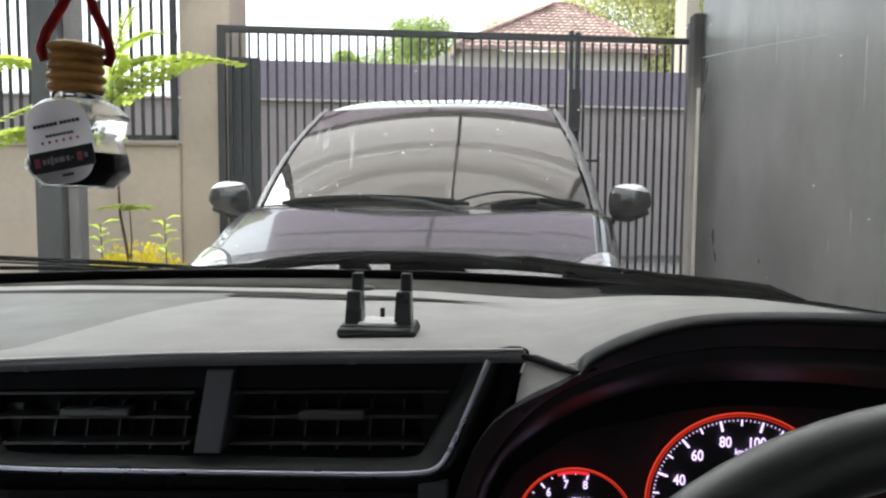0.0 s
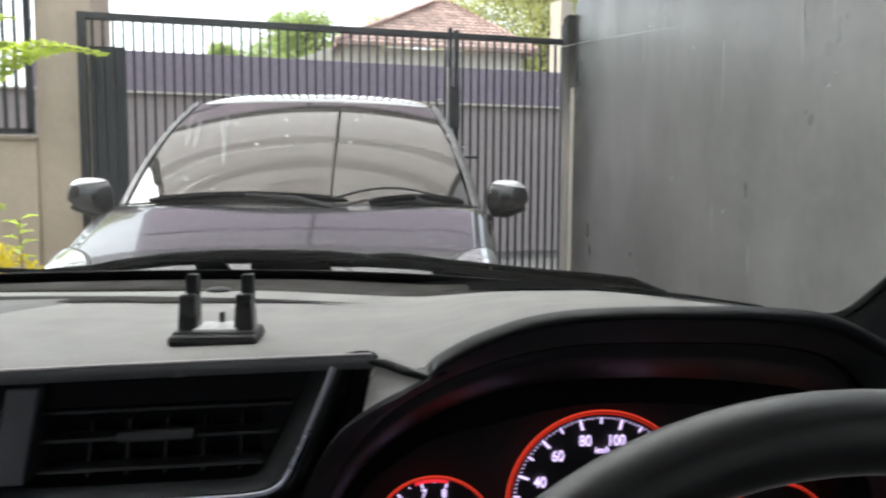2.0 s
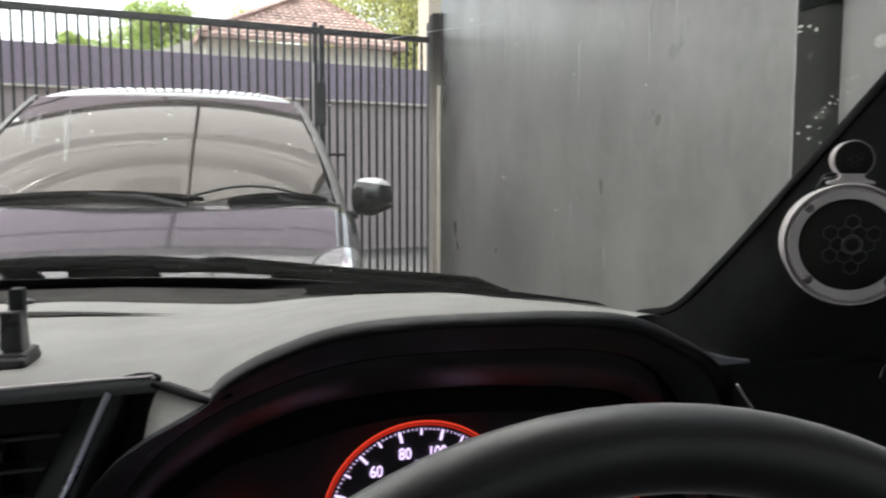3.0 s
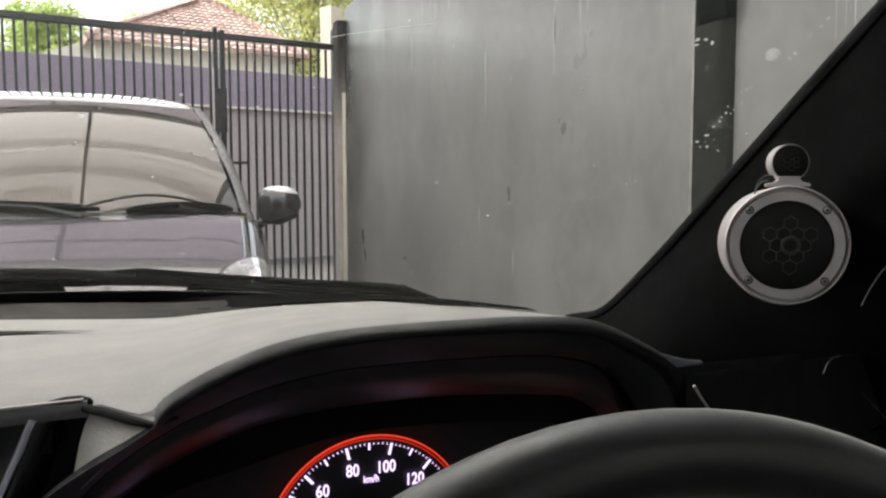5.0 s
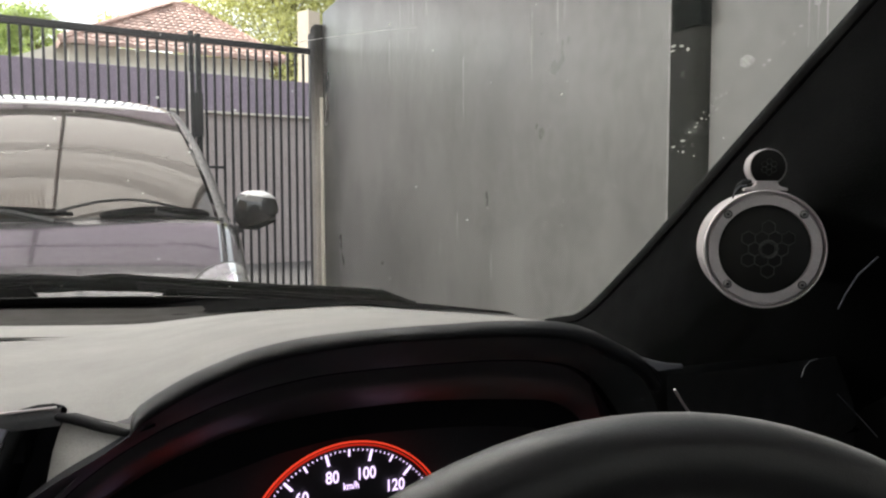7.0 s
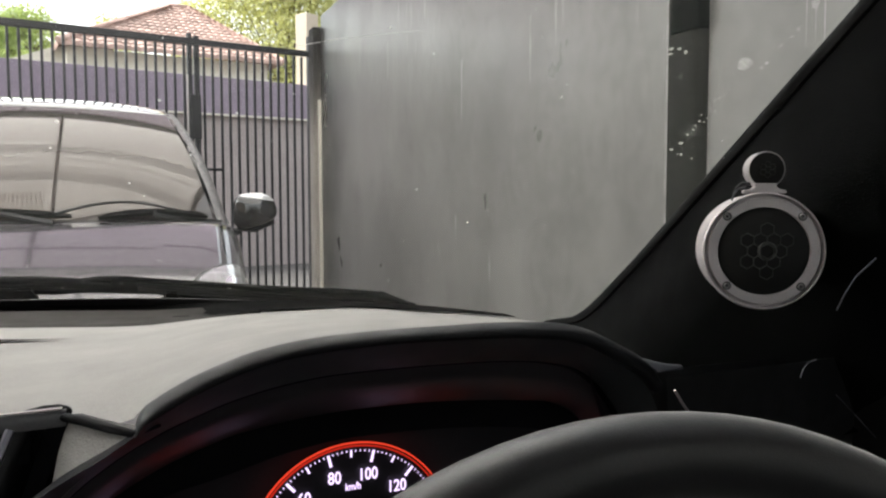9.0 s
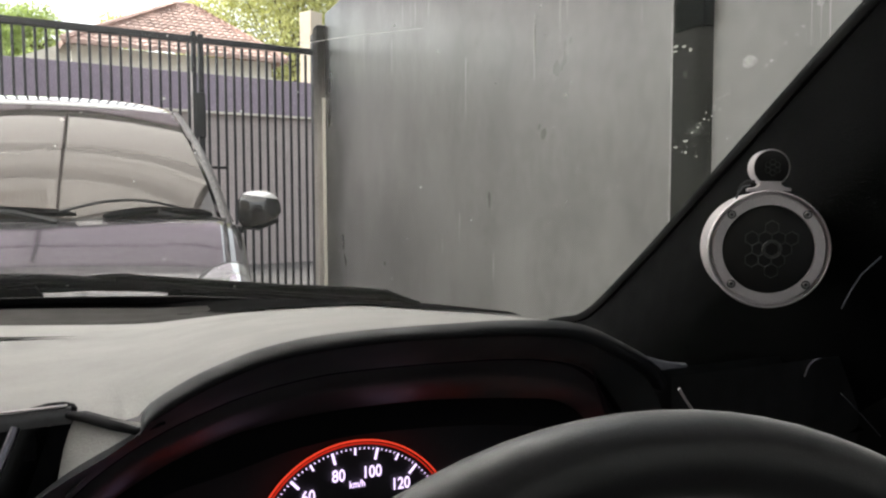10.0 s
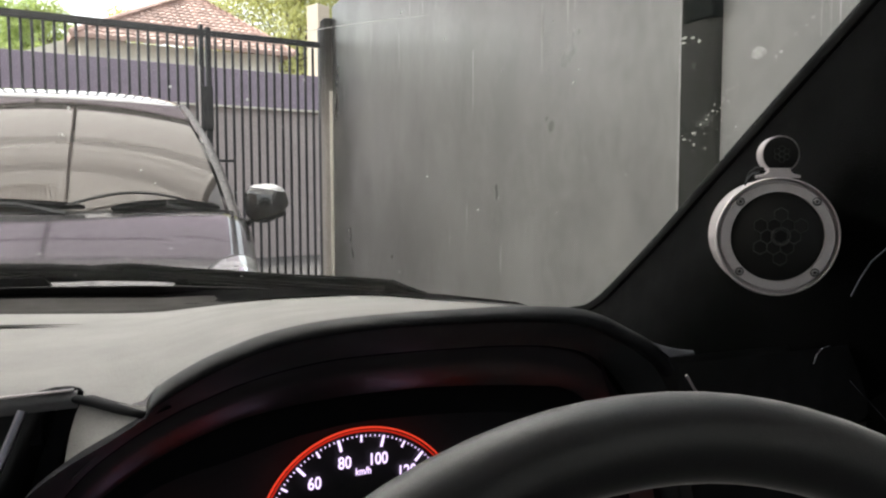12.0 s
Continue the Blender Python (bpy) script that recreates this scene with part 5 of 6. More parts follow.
MOUTH = curve([(-0.04, 0.94), (-0.034, 0.985), (-0.022, 1.010), (-0.0078, 1.0225), (0.009, 1.0340), (0.025, 1.0405), (0.045, 1.0448), (0.062, 1.0490), (0.0755, 1.0525), (0.09, 1.0548),
               (0.104, 1.0565), (0.119, 1.0571), (0.15, 1.0565), (0.18, 1.0545), (0.205, 1.0515), (0.225, 1.047), (0.243, 1.036), (0.260, 1.01), (0.270, 0.985), (0.275, 0.94)], 0.400, 140)
LIP_BACK = [Vector((p.x, 0.3572, p.z - 0.0022)) for p in LIP_TOP]
hood = part("hood", bands([LIP_BACK, [Vector((p.x, 0.349, p.z - 0.0004)) for p in LIP_TOP], LIP_TOP, between(LIP_TOP, LIP_FOOT, 0.22, 0.3392), between(LIP_TOP, LIP_FOOT, 0.5, 0.3372),
                           between(LIP_TOP, LIP_FOOT, 0.8, 0.3368), LIP_FOOT, between(LIP_TOP, LIP_FOOT, 1.02, 0.3435)]), M_HOOD, clu, "satin black hood rim", smooth=70)
part("shroud_side", bands([between(OUTER, STEP, 0.12, 0.358), between(OUTER, STEP, 0.02, 0.3445), OUTER]), M_DEEP, clu, smooth=40)
part("upper_shroud", bands([OUTER, between(OUTER, STEP, 0.45, 0.3510), between(OUTER, STEP, 0.9, 0.3590), STEP]), M_UPSHROUD, clu, smooth=60)
part("shroud_step", bands([STEP, between(STEP, GLOW, 0.03, 0.3625), between(STEP, GLOW, 0.07, 0.369)]), M_DEEP, clu, smooth=40)
part("inner_shroud", bands([between(STEP, GLOW, 0.07, 0.369), between(STEP, GLOW, 0.28, 0.3705), between(STEP, GLOW, 0.45, 0.3745), between(STEP, GLOW, 0.62, 0.3795), between(STEP, GLOW, 0.8, 0.3850), GLOW]), M_SHROUD, clu, "glossy inner shroud", smooth=60)
part("dial_mouth", bands([GLOW, between(GLOW, MOUTH, 0.12, 0.395), MOUTH, between(MOUTH, MOUTH, 0.0, 0.449)]), M_DEEP, clu, "deep black dial surround", smooth=50)
YD = 0.4475
part("face_plate", boxed((0.126, YD + 0.004, 0.96), (0.34, 0.004, 0.2)), M_FACE, clu)


def gp(x, z, y=0.0):
    return Vector((x, YD + y, z))


def arc_ring(bm, cx, cz, r0, r1, a0, a1, y, n=64):
    """A flat arc; angles in degrees clockwise from the top."""
    pa, pb = [], []
    for i in range(n + 1):
        t = radians(a0 + (a1 - a0) * i / n)
        pa.append(bm.verts.new(gp(cx + r0 * math.sin(t), cz + r0 * math.cos(t), y)))
        pb.append(bm.verts.new(gp(cx + r1 * math.sin(t), cz + r1 * math.cos(t), y)))
    for i in range(n):
        bm.faces.new((pa[i], pa[i + 1], pb[i + 1], pb[i]))
    return bm


def tick_parts(marks, parent):
    """Each long tick mark as a part of its own: (centre x, centre z, angle, inner, outer radius, width)."""
    for m in marks:
        one = B()
        tick(one, *m)
        part("tick_mark", one, M_DIGIT, parent)


def tick(bm, cx, cz, ang, r0, r1, w, y=-0.0032):
    t = radians(ang)
    d, s = Vector((math.sin(t), 0, math.cos(t))), Vector((math.cos(t), 0, -math.sin(t))) * w / 2
    c = gp(cx, cz, y)
    v = [bm.verts.new(c + d * r + s * k) for r, k in ((r0, -1), (r0, 1), (r1, 1), (r1, -1))]
    bm.faces.new(v)


TXT = pose(0, 0, 0, 90, 0, 0)


def dial(name, cx, cz, r, label):
    d = part(name, lathe(B(), [(r * 0.94, -0.001), (r * 0.94, 0.0015)], Matrix.Translation(gp(cx, cz, 0)) @ pose(0, 0, 0, 90, 0, 0), 64), M_BLACK, clu, label)
    part("lit_ring", arc_ring(B(), cx, cz, r * 0.985, r, -150, 150, -0.0045), M_RING, d, "glowing red ring", solid=0.001)
    part("inner_ring", arc_ring(B(), cx, cz, r * 0.953, r * 0.967, -150, 150, -0.0040), M_RINGDIM, d, solid=0.001)
    return d


SX, SZ, SR = 0.1248, 0.9800, 0.0604
sp = dial("speedometer", SX, SZ, SR, "round speedometer with white figures")
big, small = [], B()
for v in range(0, 181, 2):
    a = (v - 90) * 1.41
    if v % 20 == 0:
        big.append((SX, SZ, a, SR * 0.80, SR * 0.915, 0.0016))
    elif v % 10 == 0:
        big.append((SX, SZ, a, SR * 0.845, SR * 0.915, 0.0012))
    else:
        tick(small, SX, SZ, a, SR * 0.895, SR * 0.915, 0.0006)
tick_parts(big, sp)
tagged(part("fine_tick_marks", small, M_DIGIT, sp), kind="stuff")
for v in range(20, 181, 20):
    a = radians((v - 90) * 1.41)
    text_mesh(str(v), 0.0098, "figure", M_DIGIT, Matrix.Translation(gp(SX + SR * 0.672 * math.sin(a), SZ + SR * 0.680 * math.cos(a), -0.0032)) @ TXT, sp)
text_mesh("km/h", 0.0058, "figure", M_DIGIT, Matrix.Translation(gp(SX + 0.001, SZ + SR * 0.56, -0.0032)) @ TXT, sp)

TX, TZ, TR = 0.020, 0.9620, 0.0385
ta = dial("tachometer", TX, TZ, TR, "round rev counter with white figures")
big, small = [], B()
for v in range(0, 17):
    a = (v / 2 - 7.5) * 27 
    if v % 2 == 0:
        big.append((TX, TZ, a, TR * 0.80, TR * 0.90, 0.0012))
    else:
        tick(small, TX, TZ, a, TR * 0.86, TR * 0.90, 0.0007)
tick_parts(big, ta)
tagged(part("fine_tick_marks", small, M_DIGIT, ta), kind="stuff")
part("red_zone", arc_ring(B(), TX, TZ, TR * 0.875, TR * 0.93, -20, 14, -0.0036), M_REDZONE, ta, "lit red zone")
for v in range(1, 9):
    a = radians((v - 7.5) * 27)
    text_mesh(str(v), 0.0078, "figure", M_DIGIT, Matrix.Translation(gp(TX + TR * 0.70 * math.sin(a), TZ + TR * 0.70 * math.cos(a), -0.0034)) @ TXT, ta)
text_mesh("x1000r/min", 0.0040, "figure", M_DIGIT, Matrix.Translation(gp(TX + 0.003, TZ + TR * 0.42, -0.0034)) @ TXT, ta)
FX, FZ = 0.2394, 0.9530
dial("fuel_gauge", FX, FZ, TR, "round side gauge with a red ring")

# ---- steering wheel ----
wheel = thing("steering_wheel", "black leather steering wheel", "steering wheel")
WR, WX, WY, WZ, TILT = 0.1786, 0.137, 0.131, 0.9415, 24
WM = pose(WX, WY, WZ, 90 - TILT, 0, 0)
rp = [WM @ Vector((WR * math.cos(2 * math.pi * i / 96), WR * math.sin(2 * math.pi * i / 96), 0)) for i in range(96)]
part("rim", tube(B(), rp, 0.0130, 24, closed=True), M_LEATHER, wheel, "black leather rim", smooth=80)
part("column", tube(B(), [WM @ Vector((0, 0, -0.02)), WM @ Vector((0, 0, -0.16)), WM @ Vector((0, 0, -0.36))], [0.04, 0.035, 0.035], 16), M_BLACK, wheel, smooth=50)
hubb = lathe(B(), [(0.02, -0.03), (0.065, -0.025), (0.07, 0.0), (0.055, 0.018), (0.01, 0.022)], WM, 32)
part("hub", hubb, M_BLACK, wheel, smooth=50)
for a in (0, 180, 270):
    t = radians(a)
    part("spoke", tube(B(), [WM @ Vector((r * math.cos(t), r * math.sin(t), -0.008)) for r in (0.05, 0.11, 0.178)], [0.02, 0.013, 0.011], 10), M_BLACK, wheel, smooth=50)

# ---- windscreen pillar with its speaker ----
FILLET = [(1.05, 0.048), (1.0516, 0.037), (1.0525, 0.0260), (1.0535, 0.0200), (1.0555, 0.0156), (1.0585, 0.0122), (1.0625, 0.0095), (1.069, 0.0072), (1.0765, 0.0056), (1.088, 0.0040), (1.10, 0.0028), (1.12, 0.001), (1.135, 0.0)]     # rounding of the glass corner


def edge_pt(z):
    x = XC + screen_edge(z)
    return Vector((x - lerp_table(FILLET, z), own_ws(x, z) - 0.012, z))


pil = B()
rows = []
for i in range(41):
    f = i / 40
    z = 1.05 + 0.47 * f ** 2.2
    e = edge_pt(z)
    k = max(0.0, 1 - abs(z - 1.15) / 0.2)
    q1 = e + Vector((-0.004, -0.012, 0.0))
    rows.append([e + Vector((0.012, 0.02, 0)), e, q1, e + Vector((-0.010 - 0.015 * k, -0.07, -0.01)), e + Vector((-0.02 - 0.028 * k, -0.15, -0.02)),
                 e + Vector((0.0, -0.23, -0.03)), e + Vector((0.05, -0.30, -0.035))])
gv = [[pil.verts.new(p) for p in r] for r in rows]
for a, b in zip(gv, gv[1:]):
    for j in range(len(a) - 1):
        pil.faces.new((a[j], a[j + 1], b[j + 1], b[j]))
o = link_mesh("wall_pillar_right", pil, M_PILLAR, smooth=60)
tagged(o, "black cloth-covered windscreen pillar", "windscreen pillar", kind="structure")
lp = B()
rows = [[Vector((2 * XC - p.x, p.y, p.z)) for p in r] for r in rows]
gv = [[lp.verts.new(p) for p in r] for r in rows]
for a, b in zip(gv, gv[1:]):
    for j in range(len(a) - 1):
        lp.faces.new((a[j], a[j + 1], b[j + 1], b[j]))
o = link_mesh("wall_pillar_left", lp, M_PILLAR, smooth=60)
tagged(o, "black cloth-covered windscreen pillar", "windscreen pillar", kind="structure")
def seal_band(a, b):
    z = 1.05 + 0.47 * b ** 2.2
    k = max(0.0, 1 - abs(z - 1.15) / 0.2)
    f, g = min(1.0, a / 0.4), max(0.0, (a - 0.4) / 0.6)
    return edge_pt(z) + Vector((0.0125 * (1 - f) - 0.001 - (0.004 + 0.0026 * k) * g, 0.0195 * (1 - f) - 0.0025 - 0.014 * g, 0.001 - 0.001 * g))


o = link_mesh("trim_seal", sheet(seal_band, 5, 44), M_MATT, smooth=60, solid=0.0015)
tagged(o, "black rubber windscreen edge seal", "seal", kind="structure")
# door corner beyond the pillar
o = link_mesh("trim_door_corner", sheet(lambda a, b: Vector((0.50 - 0.03 * math.sin(b * 2), 0.52 - 0.55 * a, 1.20 - 0.3 * b)), 8, 12), M_BLACK, smooth=60)
tagged(o, "black door corner panel with window trim", "door trim", kind="structure")
# highlights on the door trim's edges, drawn as thin grey tubes before it
for pts, r in (([(0.367, 0.33, 1.117), (0.373, 0.33, 1.126), (0.381, 0.33, 1.135), (0.396, 0.33, 1.1445)], 0.0005),
               ([(0.342, 0.33, 1.082), (0.344, 0.33, 1.087), (0.348, 0.33, 1.090), (0.353, 0.33, 1.0908)], 0.0004),
               ([(0.369, 0.33, 1.070), (0.383, 0.33, 1.058), (0.401, 0.33, 1.042)], 0.0003)):
    o = link_mesh("trim_glint", tube(B(), pts, r, 6), M_GREYPL, smooth=60)
    tagged(o, "thin grey line for the highlight along the door trim", "door trim", kind="structure")

spk = thing("pillar_speaker", "silver-ringed round speaker pod on the pillar", "speaker")
SC = Vector((0.3565, 0.373, 1.147))
rx_ = Vector((0.853, -0.52, 0.0)).normalized()
nz_ = Vector((-0.52, -0.853, 0.0)).normalized()
up_ = Vector((0, 0, 1))
SM = Matrix.Translation(SC) @ Matrix((rx_, up_, nz_)).transposed().to_4x4()
part("pod", lathe(B(), [(0.029, -0.036), (0.0330, -0.032), (0.0338, -0.004), (0.0347, -0.001), (0.0347, 0.0012), (0.0340, 0.0024), (0.0334, 0.0022), (0.0330, -0.0018), (0.0316, -0.0018)], SM, 64), M_ALU, spk, "silver metal pod", smooth=30)
part("face_ring", lathe(B(), [(0.0317, -0.001), (0.0317, 0.0014), (0.0312, 0.0020), (0.0262, 0.0020), (0.0258, 0.0014), (0.0258, -0.001)], SM, 64), M_ALU, spk, "satin silver face ring", smooth=30)
part("grille", lathe(B(), [(0.0259, -0.002), (0.0259, 0.0004), (0.022, 0.0022), (0.012, 0.0036), (0.002, 0.0040)], SM, 48), M_MESH, spk, "black grille", smooth=40)
hx = B()
for a, r0 in [(0, 0)] + [(60 * i, 0.0073) for i in range(6)] + [(60 * i + 30, 0.01264) for i in (0, 1, 2, 3, 4)]:
    c = Vector((0.0012 + r0 * math.cos(radians(a)), 0.0003 + r0 * math.sin(radians(a)), 0.0050 - r0 * 0.07))
    tube(hx, [SM @ (c + Vector((0.0042 * math.cos(radians(60 * k + 30)), 0.0042 * math.sin(radians(60 * k + 30)), 0))) for k in range(6)], 0.00030, 5, closed=True)
part("emblem", tube(B(), [SM @ Vector((0.0012 + 0.0050 * math.cos(k * 0.3927), 0.0003 + 0.0050 * math.sin(k * 0.3927), 0.0049)) for k in range(16)], 0.0006, 6, closed=True), M_HEX, spk, "small round emblem", smooth=60)
part("cable", tube(B(), [SM @ Vector(p) for p in ((-0.0166, 0.0300, -0.008), (-0.0160, 0.0335, -0.006), (-0.0135, 0.0368, -0.005), (-0.0094, 0.0377, -0.005))], 0.0006, 6), M_GREYPL, spk, "short thin tweeter cable", smooth=60)
part("hex_pattern", hx, M_HEX, spk, "faint hexagon pattern")
for x, y in ((-0.0210, 0.0205), (0.0210, 0.0205), (-0.0205, -0.0205), (0.0210, -0.0205)):
    m2 = SM @ Matrix.Translation((x, y, 0.002))
    part("screw_recess", lathe(B(), [(0.0025, -0.001), (0.0025, 0.00015), (0.0005, 0.00015)], m2, 20), M_DEEP, spk, smooth=30)
    sc = part("screw", lathe(B(), [(0.0019, -0.001), (0.0019, 0.0005), (0.0016, 0.0008), (0.0009, 0.0008), (0.0008, 0.0001), (0.0001, 0.0001)], m2, 16), M_SCREW, spk, smooth=30)
tm = SM @ Matrix.Translation((0.0016, 0.0480, -0.003)) @ pose(0, 0, 0, 0, 6, 0) @ Matrix.Scale(0.93, 4)
tw = part("tweeter", lathe(B(), [(0.0100, -0.013), (0.0112, -0.011), (0.0116, -0.001), (0.0115, 0.0006), (0.0111, 0.0008), (0.0110, 0.0)], tm, 40), M_ALU, spk, "small silver tweeter", smooth=30)
part("tweeter_grille", lathe(B(), [(0.0110, -0.001), (0.0108, 0.0006), (0.0065, 0.0018), (0.001, 0.0022)], tm, 32), M_MESH, tw, smooth=40)
hx = B()
for (a, r0) in [(0, 0)] + [(60 * i + 30, 0.0034) for i in range(6)]:
    c = Vector((r0 * math.cos(radians(a)), r0 * math.sin(radians(a)), 0.0024 - r0 * 0.06))
    tube(hx, [tm @ (c + Vector((0.0019 * math.cos(radians(60 * k)), 0.0019 * math.sin(radians(60 * k)), 0))) for k in range(6)], 0.00015, 4, closed=True)
part("tweeter_pattern", hx, M_HEX, tw)
br = [(-0.0056, 0.0400), (-0.0052, 0.0382), (-0.0072, 0.0365), (-0.0118, 0.0358), (-0.0118, 0.0340), (0.0124, 0.0340), (0.0124, 0.0358), (0.0086, 0.0366), (0.0066, 0.0384), (0.0070, 0.0400)]
part("bracket", prism([SM @ Vector((x, y, 0.0)) for x, y in br], SM.to_3x3() @ Vector((0, 0, -0.006))), M_ALU, spk, "silver bracket", bevel=0.0006)
part("cable", tube(B(), [SM @ Vector(p) for p in ((-0.006, 0.040, -0.008), (-0.0105, 0.0400, -0.009), (-0.0135, 0.0375, -0.010), (-0.0145, 0.034, -0.012))], 0.0010, 8), M_RUBBER, spk, smooth=60)

# ---- phone holder on the dashboard ----
ph = thing("phone_holder", "small black plastic phone clamp standing on the dashboard", "phone holder")
HX, HY = -0.1105, 0.446
HZ = dash_at(HX, HY) - 0.001
part("base", boxed((HX, HY, HZ + 0.0035), (0.0515, 0.034, 0.007)), M_BLACK, ph, bevel=0.003)
part("base_step", boxed((HX, HY + 0.003, HZ + 0.0062), (0.049, 0.029, 0.004)), M_BLACK, ph, bevel=0.0018)
part("pad", boxed((HX, HY + 0.004, HZ + 0.0078), (0.026, 0.026, 0.004)), mat("pale_pad", (0.78, 0.78, 0.76), 0.25, vary=0.08, scale=40, fine=300), ph, "pale glossy pad", bevel=0.0015)
for s, x in ((-1, HX - 0.0163), (1, HX + 0.0163)):
    prof = [(-0.0062, 0.0), (0.0056, 0.0), (0.0046, 0.024), (-0.0046, 0.024)]
    part("clamp_arm", prism([(x + a * (1 if s < 0 else 1), HY - 0.005, HZ + 0.0055 + b) for a, b in prof], (0, 0.015, 0)), M_SATIN, ph, bevel=0.0012)
    part("clamp_tip", prism([(x + a + 0.0010, HY + 0.002, HZ + 0.0275 + b) for a, b in ((-0.0036, 0), (0.0036, 0), (0.0034, 0.0132), (-0.0034, 0.0132))], (0, 0.009, 0)), M_RUBBER, ph, "rubber tip", bevel=0.001)
part("back_plate", boxed((HX, HY + 0.0155, HZ + 0.0060), (0.022, 0.004, 0.006)), M_BLACK, ph, bevel=0.001)
part("release_key", boxed((HX - 0.0002, HY + 0.0155, HZ + 0.0115), (0.0026, 0.004, 0.0085)), M_BLACK, ph)

# ---- hanging perfume bottle ----
af = thing("perfume_bottle", "hanging glass perfume bottle with ridged wooden cap and red cord", "car perfume")
AX, AY, AZ = -0.1805, 0.21, 1.1985
AM = pose(AX, AY, AZ, 0, 3, 20)
BM = AM @ Matrix.Translation((0.0016, 0, 0)) @ Matrix.Diagonal((0.95, 1, 1, 1))
part("bottle", lathe(B(), [(0.004, -0.0165), (0.0125, -0.0165), (0.0180, -0.0105), (0.0172, -0.006), (0.0152, 0.0), (0.0168, 0.0065), (0.0170, 0.009), (0.0130, 0.0125), (0.0075, 0.0145), (0.0075, 0.0165)], BM, 24), M_BOTTLE, af, "faceted clear glass bottle", smooth=50)
part("oil", lathe(B(), [(0.004, -0.0155), (0.0118, -0.0155), (0.0168, -0.0104), (0.0162, -0.006), (0.0158, -0.0042), (0.001, -0.0042)], BM, 10), M_OIL, af, "dark perfume oil")
lab = B()
LBM = AM @ pose(-0.0013, -0.0186, -0.0020, 0, -11, -18)
outline = []
for i in range(48):
    t = 2 * math.pi * i / 48
    c, d = math.cos(t), math.sin(t)
    outline.append(LBM @ Vector((0.0112 * math.copysign(abs(c) ** 0.62, c), 0, 0.0136 * math.copysign(abs(d) ** 0.72, d))))
lab.faces.new([lab.verts.new(p) for p in outline])
lo = part("label", lab, M_LABEL, af, "rounded pale lilac paper label")
LP = LBM @ pose(0, 0, 0, 0, -3, 0)


def ink(x, z, w, h, y, mm):
    bm = boxed((x, y, z), (w, 0.0003, h))
    bm.transform(LP)
    part("print_bar", bm, mm, lo)


ink(0, -0.0056, 0.0216, 0.0068, -0.0004, M_INK)
for i in range(11):
    ink(-0.0070 + 0.0014 * i + (0.0006 if i > 5 else 0), 0.0062, 0.0011, 0.0011, -0.0003, M_INK)
for i in range(8):
    ink(-0.0036 + 0.0012 * i, 0.0026, 0.0009, 0.0009, -0.0003, M_GREYPL)
for i in range(6):
    ink(-0.0056 + 0.0024 * i, 0.0006, 0.0007, 0.0009, -0.0003, M_INKR)
for i in range(3):
    ink(-0.0006 + 0.0013 * i, -0.0108, 0.0010, 0.0009, -0.0003, M_INK)
for i, (x, w, h, mm) in enumerate(((-0.0084, 0.0019, 0.0030, M_INKR), (-0.0061, 0.0011, 0.0016, M_LABEL), (-0.0046, 0.0008, 0.0017, M_LABEL), (-0.0034, 0.0008, 0.0026, M_LABEL), (-0.0020, 0.0012, 0.0016, M_LABEL),
                                    (-0.0001, 0.0018, 0.0016, M_LABEL), (0.0020, 0.0011, 0.0016, M_LABEL), (0.0035, 0.0004, 0.0005, M_LABEL), (0.0061, 0.0019, 0.0028, M_INKR), (0.0082, 0.0010, 0.0016, M_LABEL))):
    ink(x, -0.0056, w, h, -0.0007, mm)
cap = [(0.0070, 0.0155), (0.0085, 0.0160)]
for i in range(5):
    z = 0.0165 + i * 0.0033
    r = 0.0094 + 0.0003 * math.sin(i * 2.0)
    cap += [(r - 0.0014, z), (r - 0.0002, z + 0.0007), (r, z + 0.0012), (r, z + 0.0020), (r - 0.0002, z + 0.0025), (r - 0.0014, z + 0.0031)]
cap += [(0.0070, 0.0335), (0.001, 0.0336)]
part("neck", lathe(B(), [(0.0078, 0.0135), (0.0082, 0.0150), (0.0078, 0.0165)], AM, 24), M_CHROME, af, smooth=40)
part("wooden_cap", lathe(B(), cap, AM, 40), M_WOOD, af, "ridged turned wooden cap", smooth=50)
for s in (-1, 1):
    part("cord", tube(B(), [AM @ Vector(p) for p in ((s * 0.0098, -0.001, 0.0265), (s * 0.0112, -0.0015, 0.030), (s * 0.0098, -0.001, 0.036), (s * 0.0050, 0, 0.046), (s * 0.0012, 0, 0.056), (s * 0.0006, 0, 0.20), (s * 0.0006, 0, 0.32))], 0.0017, 10), M_CORD, af, "red braided cord", smooth=60)

# ---- own wipers and cowl ----
cowl = link_mesh("trim_cowl", sheet(lambda a, b: Vector((-0.86 + 1.33 * a, own_ws(-0.86 + 1.33 * a, 1.03) + 0.015 + 0.10 * b, lerp_table(FT, -0.86 + 1.33 * a) - 0.03 - 0.03 * b)), 40, 4), M_BLACK, smooth=60, solid=0.01)
tagged(cowl, "black plastic cowl below the windscreen", "cowl", kind="structure")


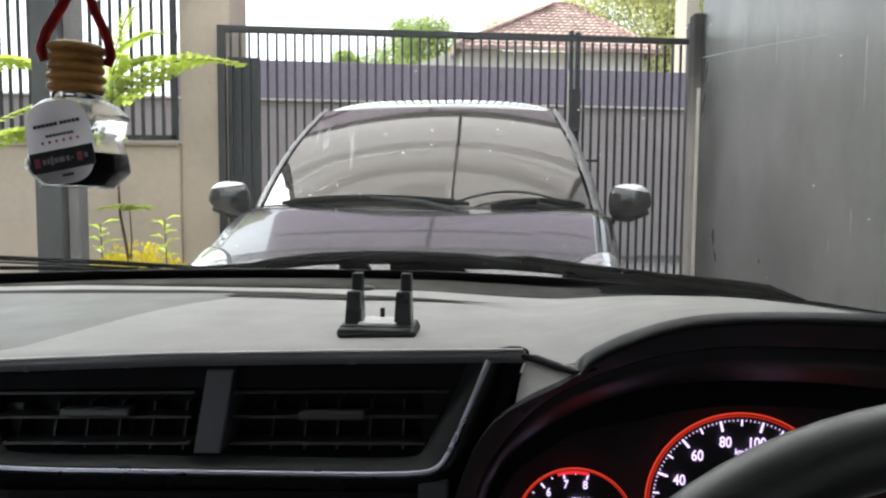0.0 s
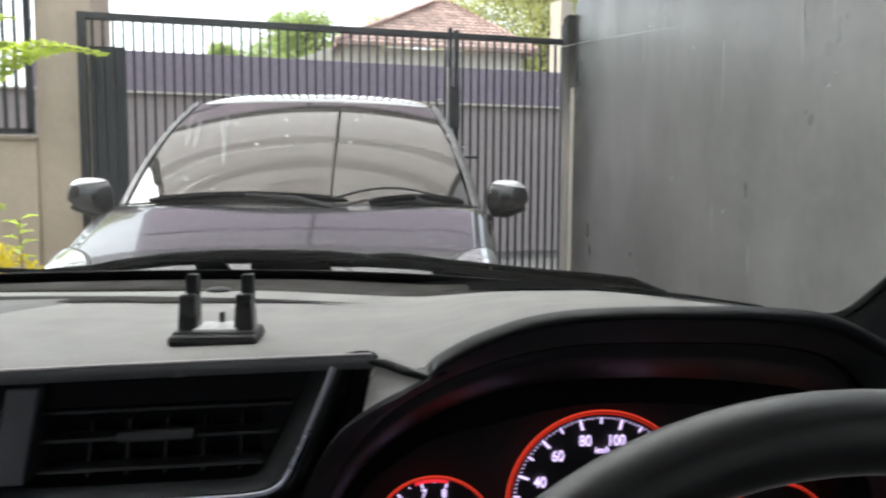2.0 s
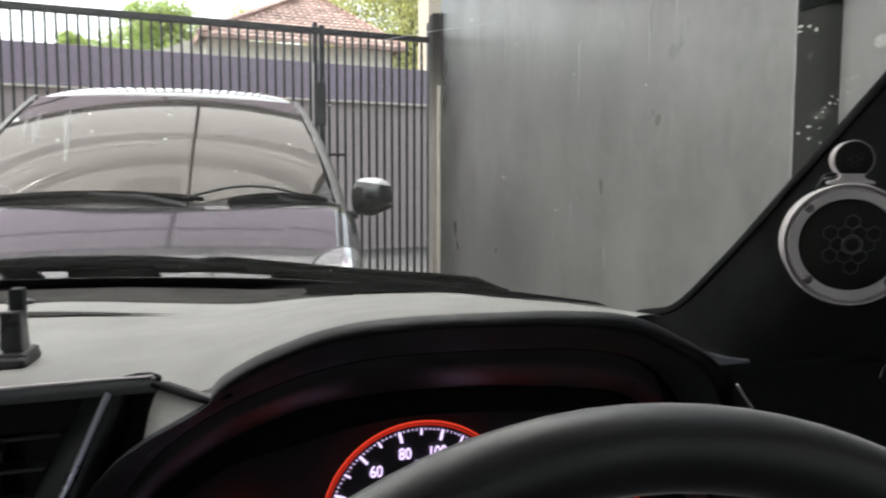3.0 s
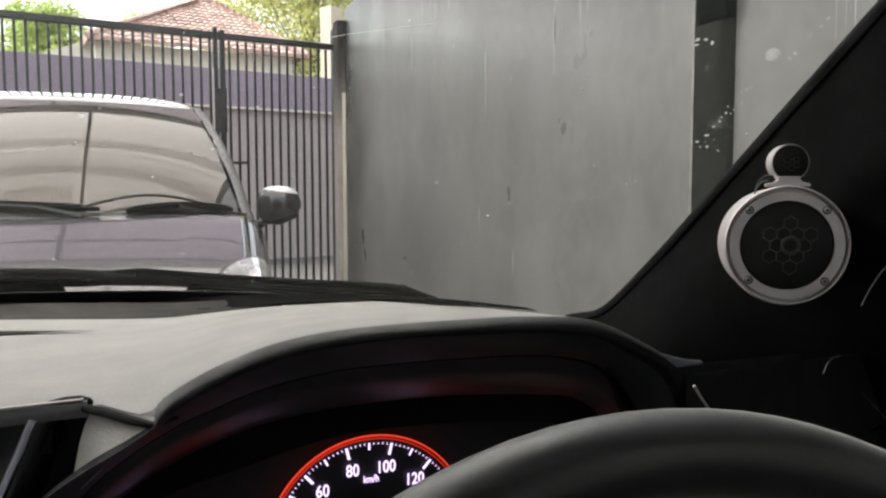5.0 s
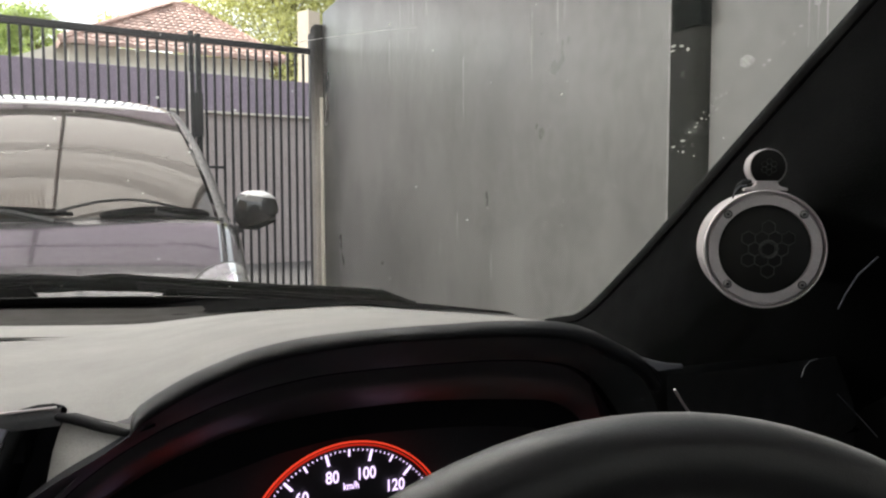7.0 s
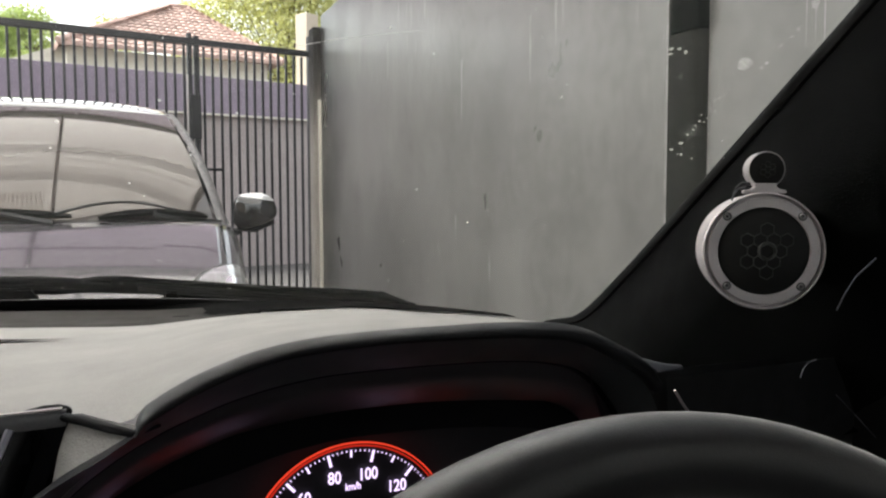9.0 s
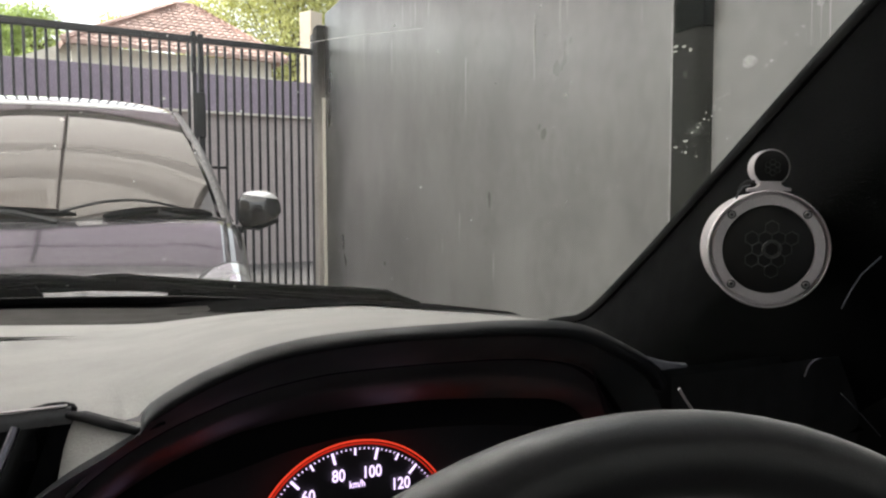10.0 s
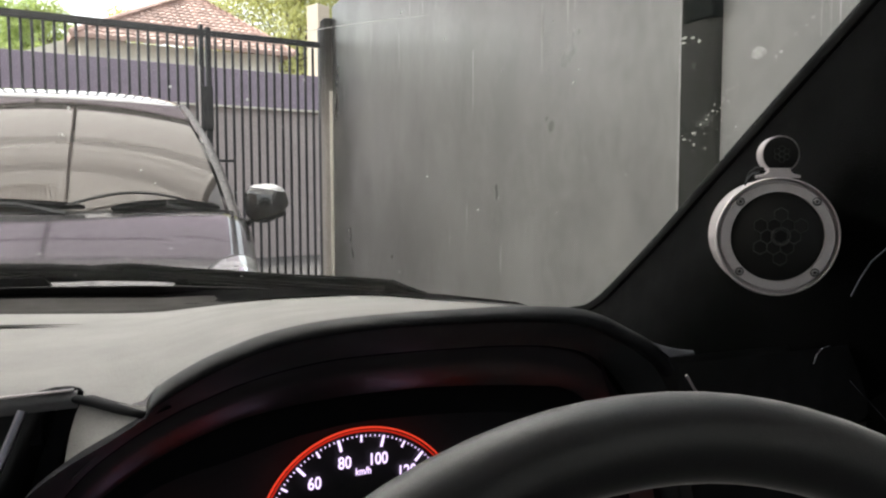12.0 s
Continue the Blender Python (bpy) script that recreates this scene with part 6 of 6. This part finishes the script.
def wiper(name, label, blade, arm, ra, rbl, slim=1.0, lip=True):
    w = thing(name, label, "wiper", "windscreen wipers")

    def on(x, z):
        return Vector((x, own_ws(x, z) + 0.022, z))
    fr = part("blade", tube(B(), [on(x, z) for x, z in blade], rbl, 8), M_WIPER, w, smooth=50)
    if lip:
        part("rubber_lip", tube(B(), [on(x, z - 0.0055) + Vector((0, -0.004, 0)) for x, z in blade], 0.0028 * slim, 6), M_WIPER, w, smooth=50)
    part("arm", tube(B(), [on(x, z) + Vector((0, 0.018, 0.0)) for x, z in arm], ra, 8), M_WIPER, w, smooth=50)
    for f in (0.12, 0.3, 0.7, 0.88) if lip else ():
        i = f * (len(blade) - 1)
        k = int(i)
        a, b = blade[k], blade[min(k + 1, len(blade) - 1)]
        x, z = a[0] + (b[0] - a[0]) * (i - k), a[1] + (b[1] - a[1]) * (i - k)
        part("claw", tube(B(), [on(x - 0.012, z + 0.002), on(x, z - 0.004), on(x + 0.012, z - 0.008)], 0.0038 * slim, 6), M_WIPER, fr, smooth=50)
    return w


BLADE = [(-0.445, 1.0762), (-0.398, 1.0808), (-0.355, 1.0838), (-0.324, 1.0905), (-0.294, 1.0948), (-0.264, 1.0988), (-0.198, 1.1028), (-0.12, 1.1030), (-0.075, 1.1016), (-0.043, 1.0988), (-0.006, 1.0946)]
ARM_TOP = [(-0.45, 1.0730), (-0.40, 1.0765), (-0.355, 1.0790), (-0.32, 1.0840), (-0.264, 1.0905), (-0.198, 1.0940), (-0.135, 1.0945), (-0.12, 1.0915), (-0.05, 1.0895), (-0.03, 1.0950), (0.0, 1.0966), (0.045, 1.0912), (0.106, 1.0856), (0.166, 1.0806),
           (0.224, 1.0779), (0.258, 1.0752), (0.272, 1.0712), (0.304, 1.0580)]
ARM_FOOT = [(-0.45, 1.0715), (-0.40, 1.0735), (-0.355, 1.0755), (-0.32, 1.0790), (-0.264, 1.0850), (-0.198, 1.0862), (-0.12, 1.0840), (-0.07, 1.0812), (-0.04, 1.0803), (0.035, 1.0768), (0.07, 1.0700), (0.115, 1.0640), (0.145, 1.0600),
            (0.205, 1.0550), (0.27, 1.0500), (0.304, 1.0540)]
dw = wiper("wiper", "black driver-side windscreen wiper at rest", [(x, z - 0.0040) for x, z in BLADE],
           [(0.268, 1.0710), (0.276, 1.0670), (0.290, 1.0610), (0.303, 1.0555)], [0.006, 0.0065, 0.006, 0.004], [0.002] + [0.0042] * 9 + [0.003], lip=False)


def arm_band(a, b):
    x = -0.45 + 0.754 * a
    zt, zf = smooth_table(ARM_TOP, x, 0.003), smooth_table(ARM_FOOT, x, 0.003)
    z = zt + (zf - zt) * b
    return Vector((x, own_ws(x, z) + 0.024 + 0.006 * math.sin(b * math.pi), z))


part("arm_cover", sheet(arm_band, 90, 6), M_WIPER, dw, "ribbed black arm cover", smooth=50, solid=-0.004)
for x0, x1, z0, z1 in ((-0.238, -0.206, 1.074, 1.088), (-0.172, -0.082, 1.074, 1.086), (0.048, 0.058, 1.068, 1.078), (-0.352, -0.338, 1.070, 1.079)):
    part("claw", prism([Vector((x, own_ws(x, z) + 0.020, z)) for x, z in ((x0, z1), (x1, z1), (x1 + 0.006, z0), (x0 - 0.004, z0))], (0, 0.006, 0.002)), M_WIPER, dw)
for i in range(3):
    part("arm_rib", tube(B(), [Vector((x, own_ws(x, z) + 0.0235, z)) for x, z in [(0.02 + 0.08 * k, smooth_table(ARM_TOP, 0.02 + 0.08 * k, 0.003) - 0.005 - 0.0038 * i - 0.0008 * k) for k in range(4)]], 0.0011, 6), M_RUBBER, dw, smooth=60)
wiper("wiper", "black passenger-side windscreen wiper at rest", [(-0.85, 1.104), (-0.72, 1.102), (-0.62, 1.096), (-0.52, 1.087), (-0.43, 1.078), (-0.36, 1.073)],
      [(-0.83, 1.086), (-0.66, 1.082), (-0.50, 1.075)], 0.0025, [0.002, 0.0025, 0.003, 0.003, 0.003, 0.002], 0.45)
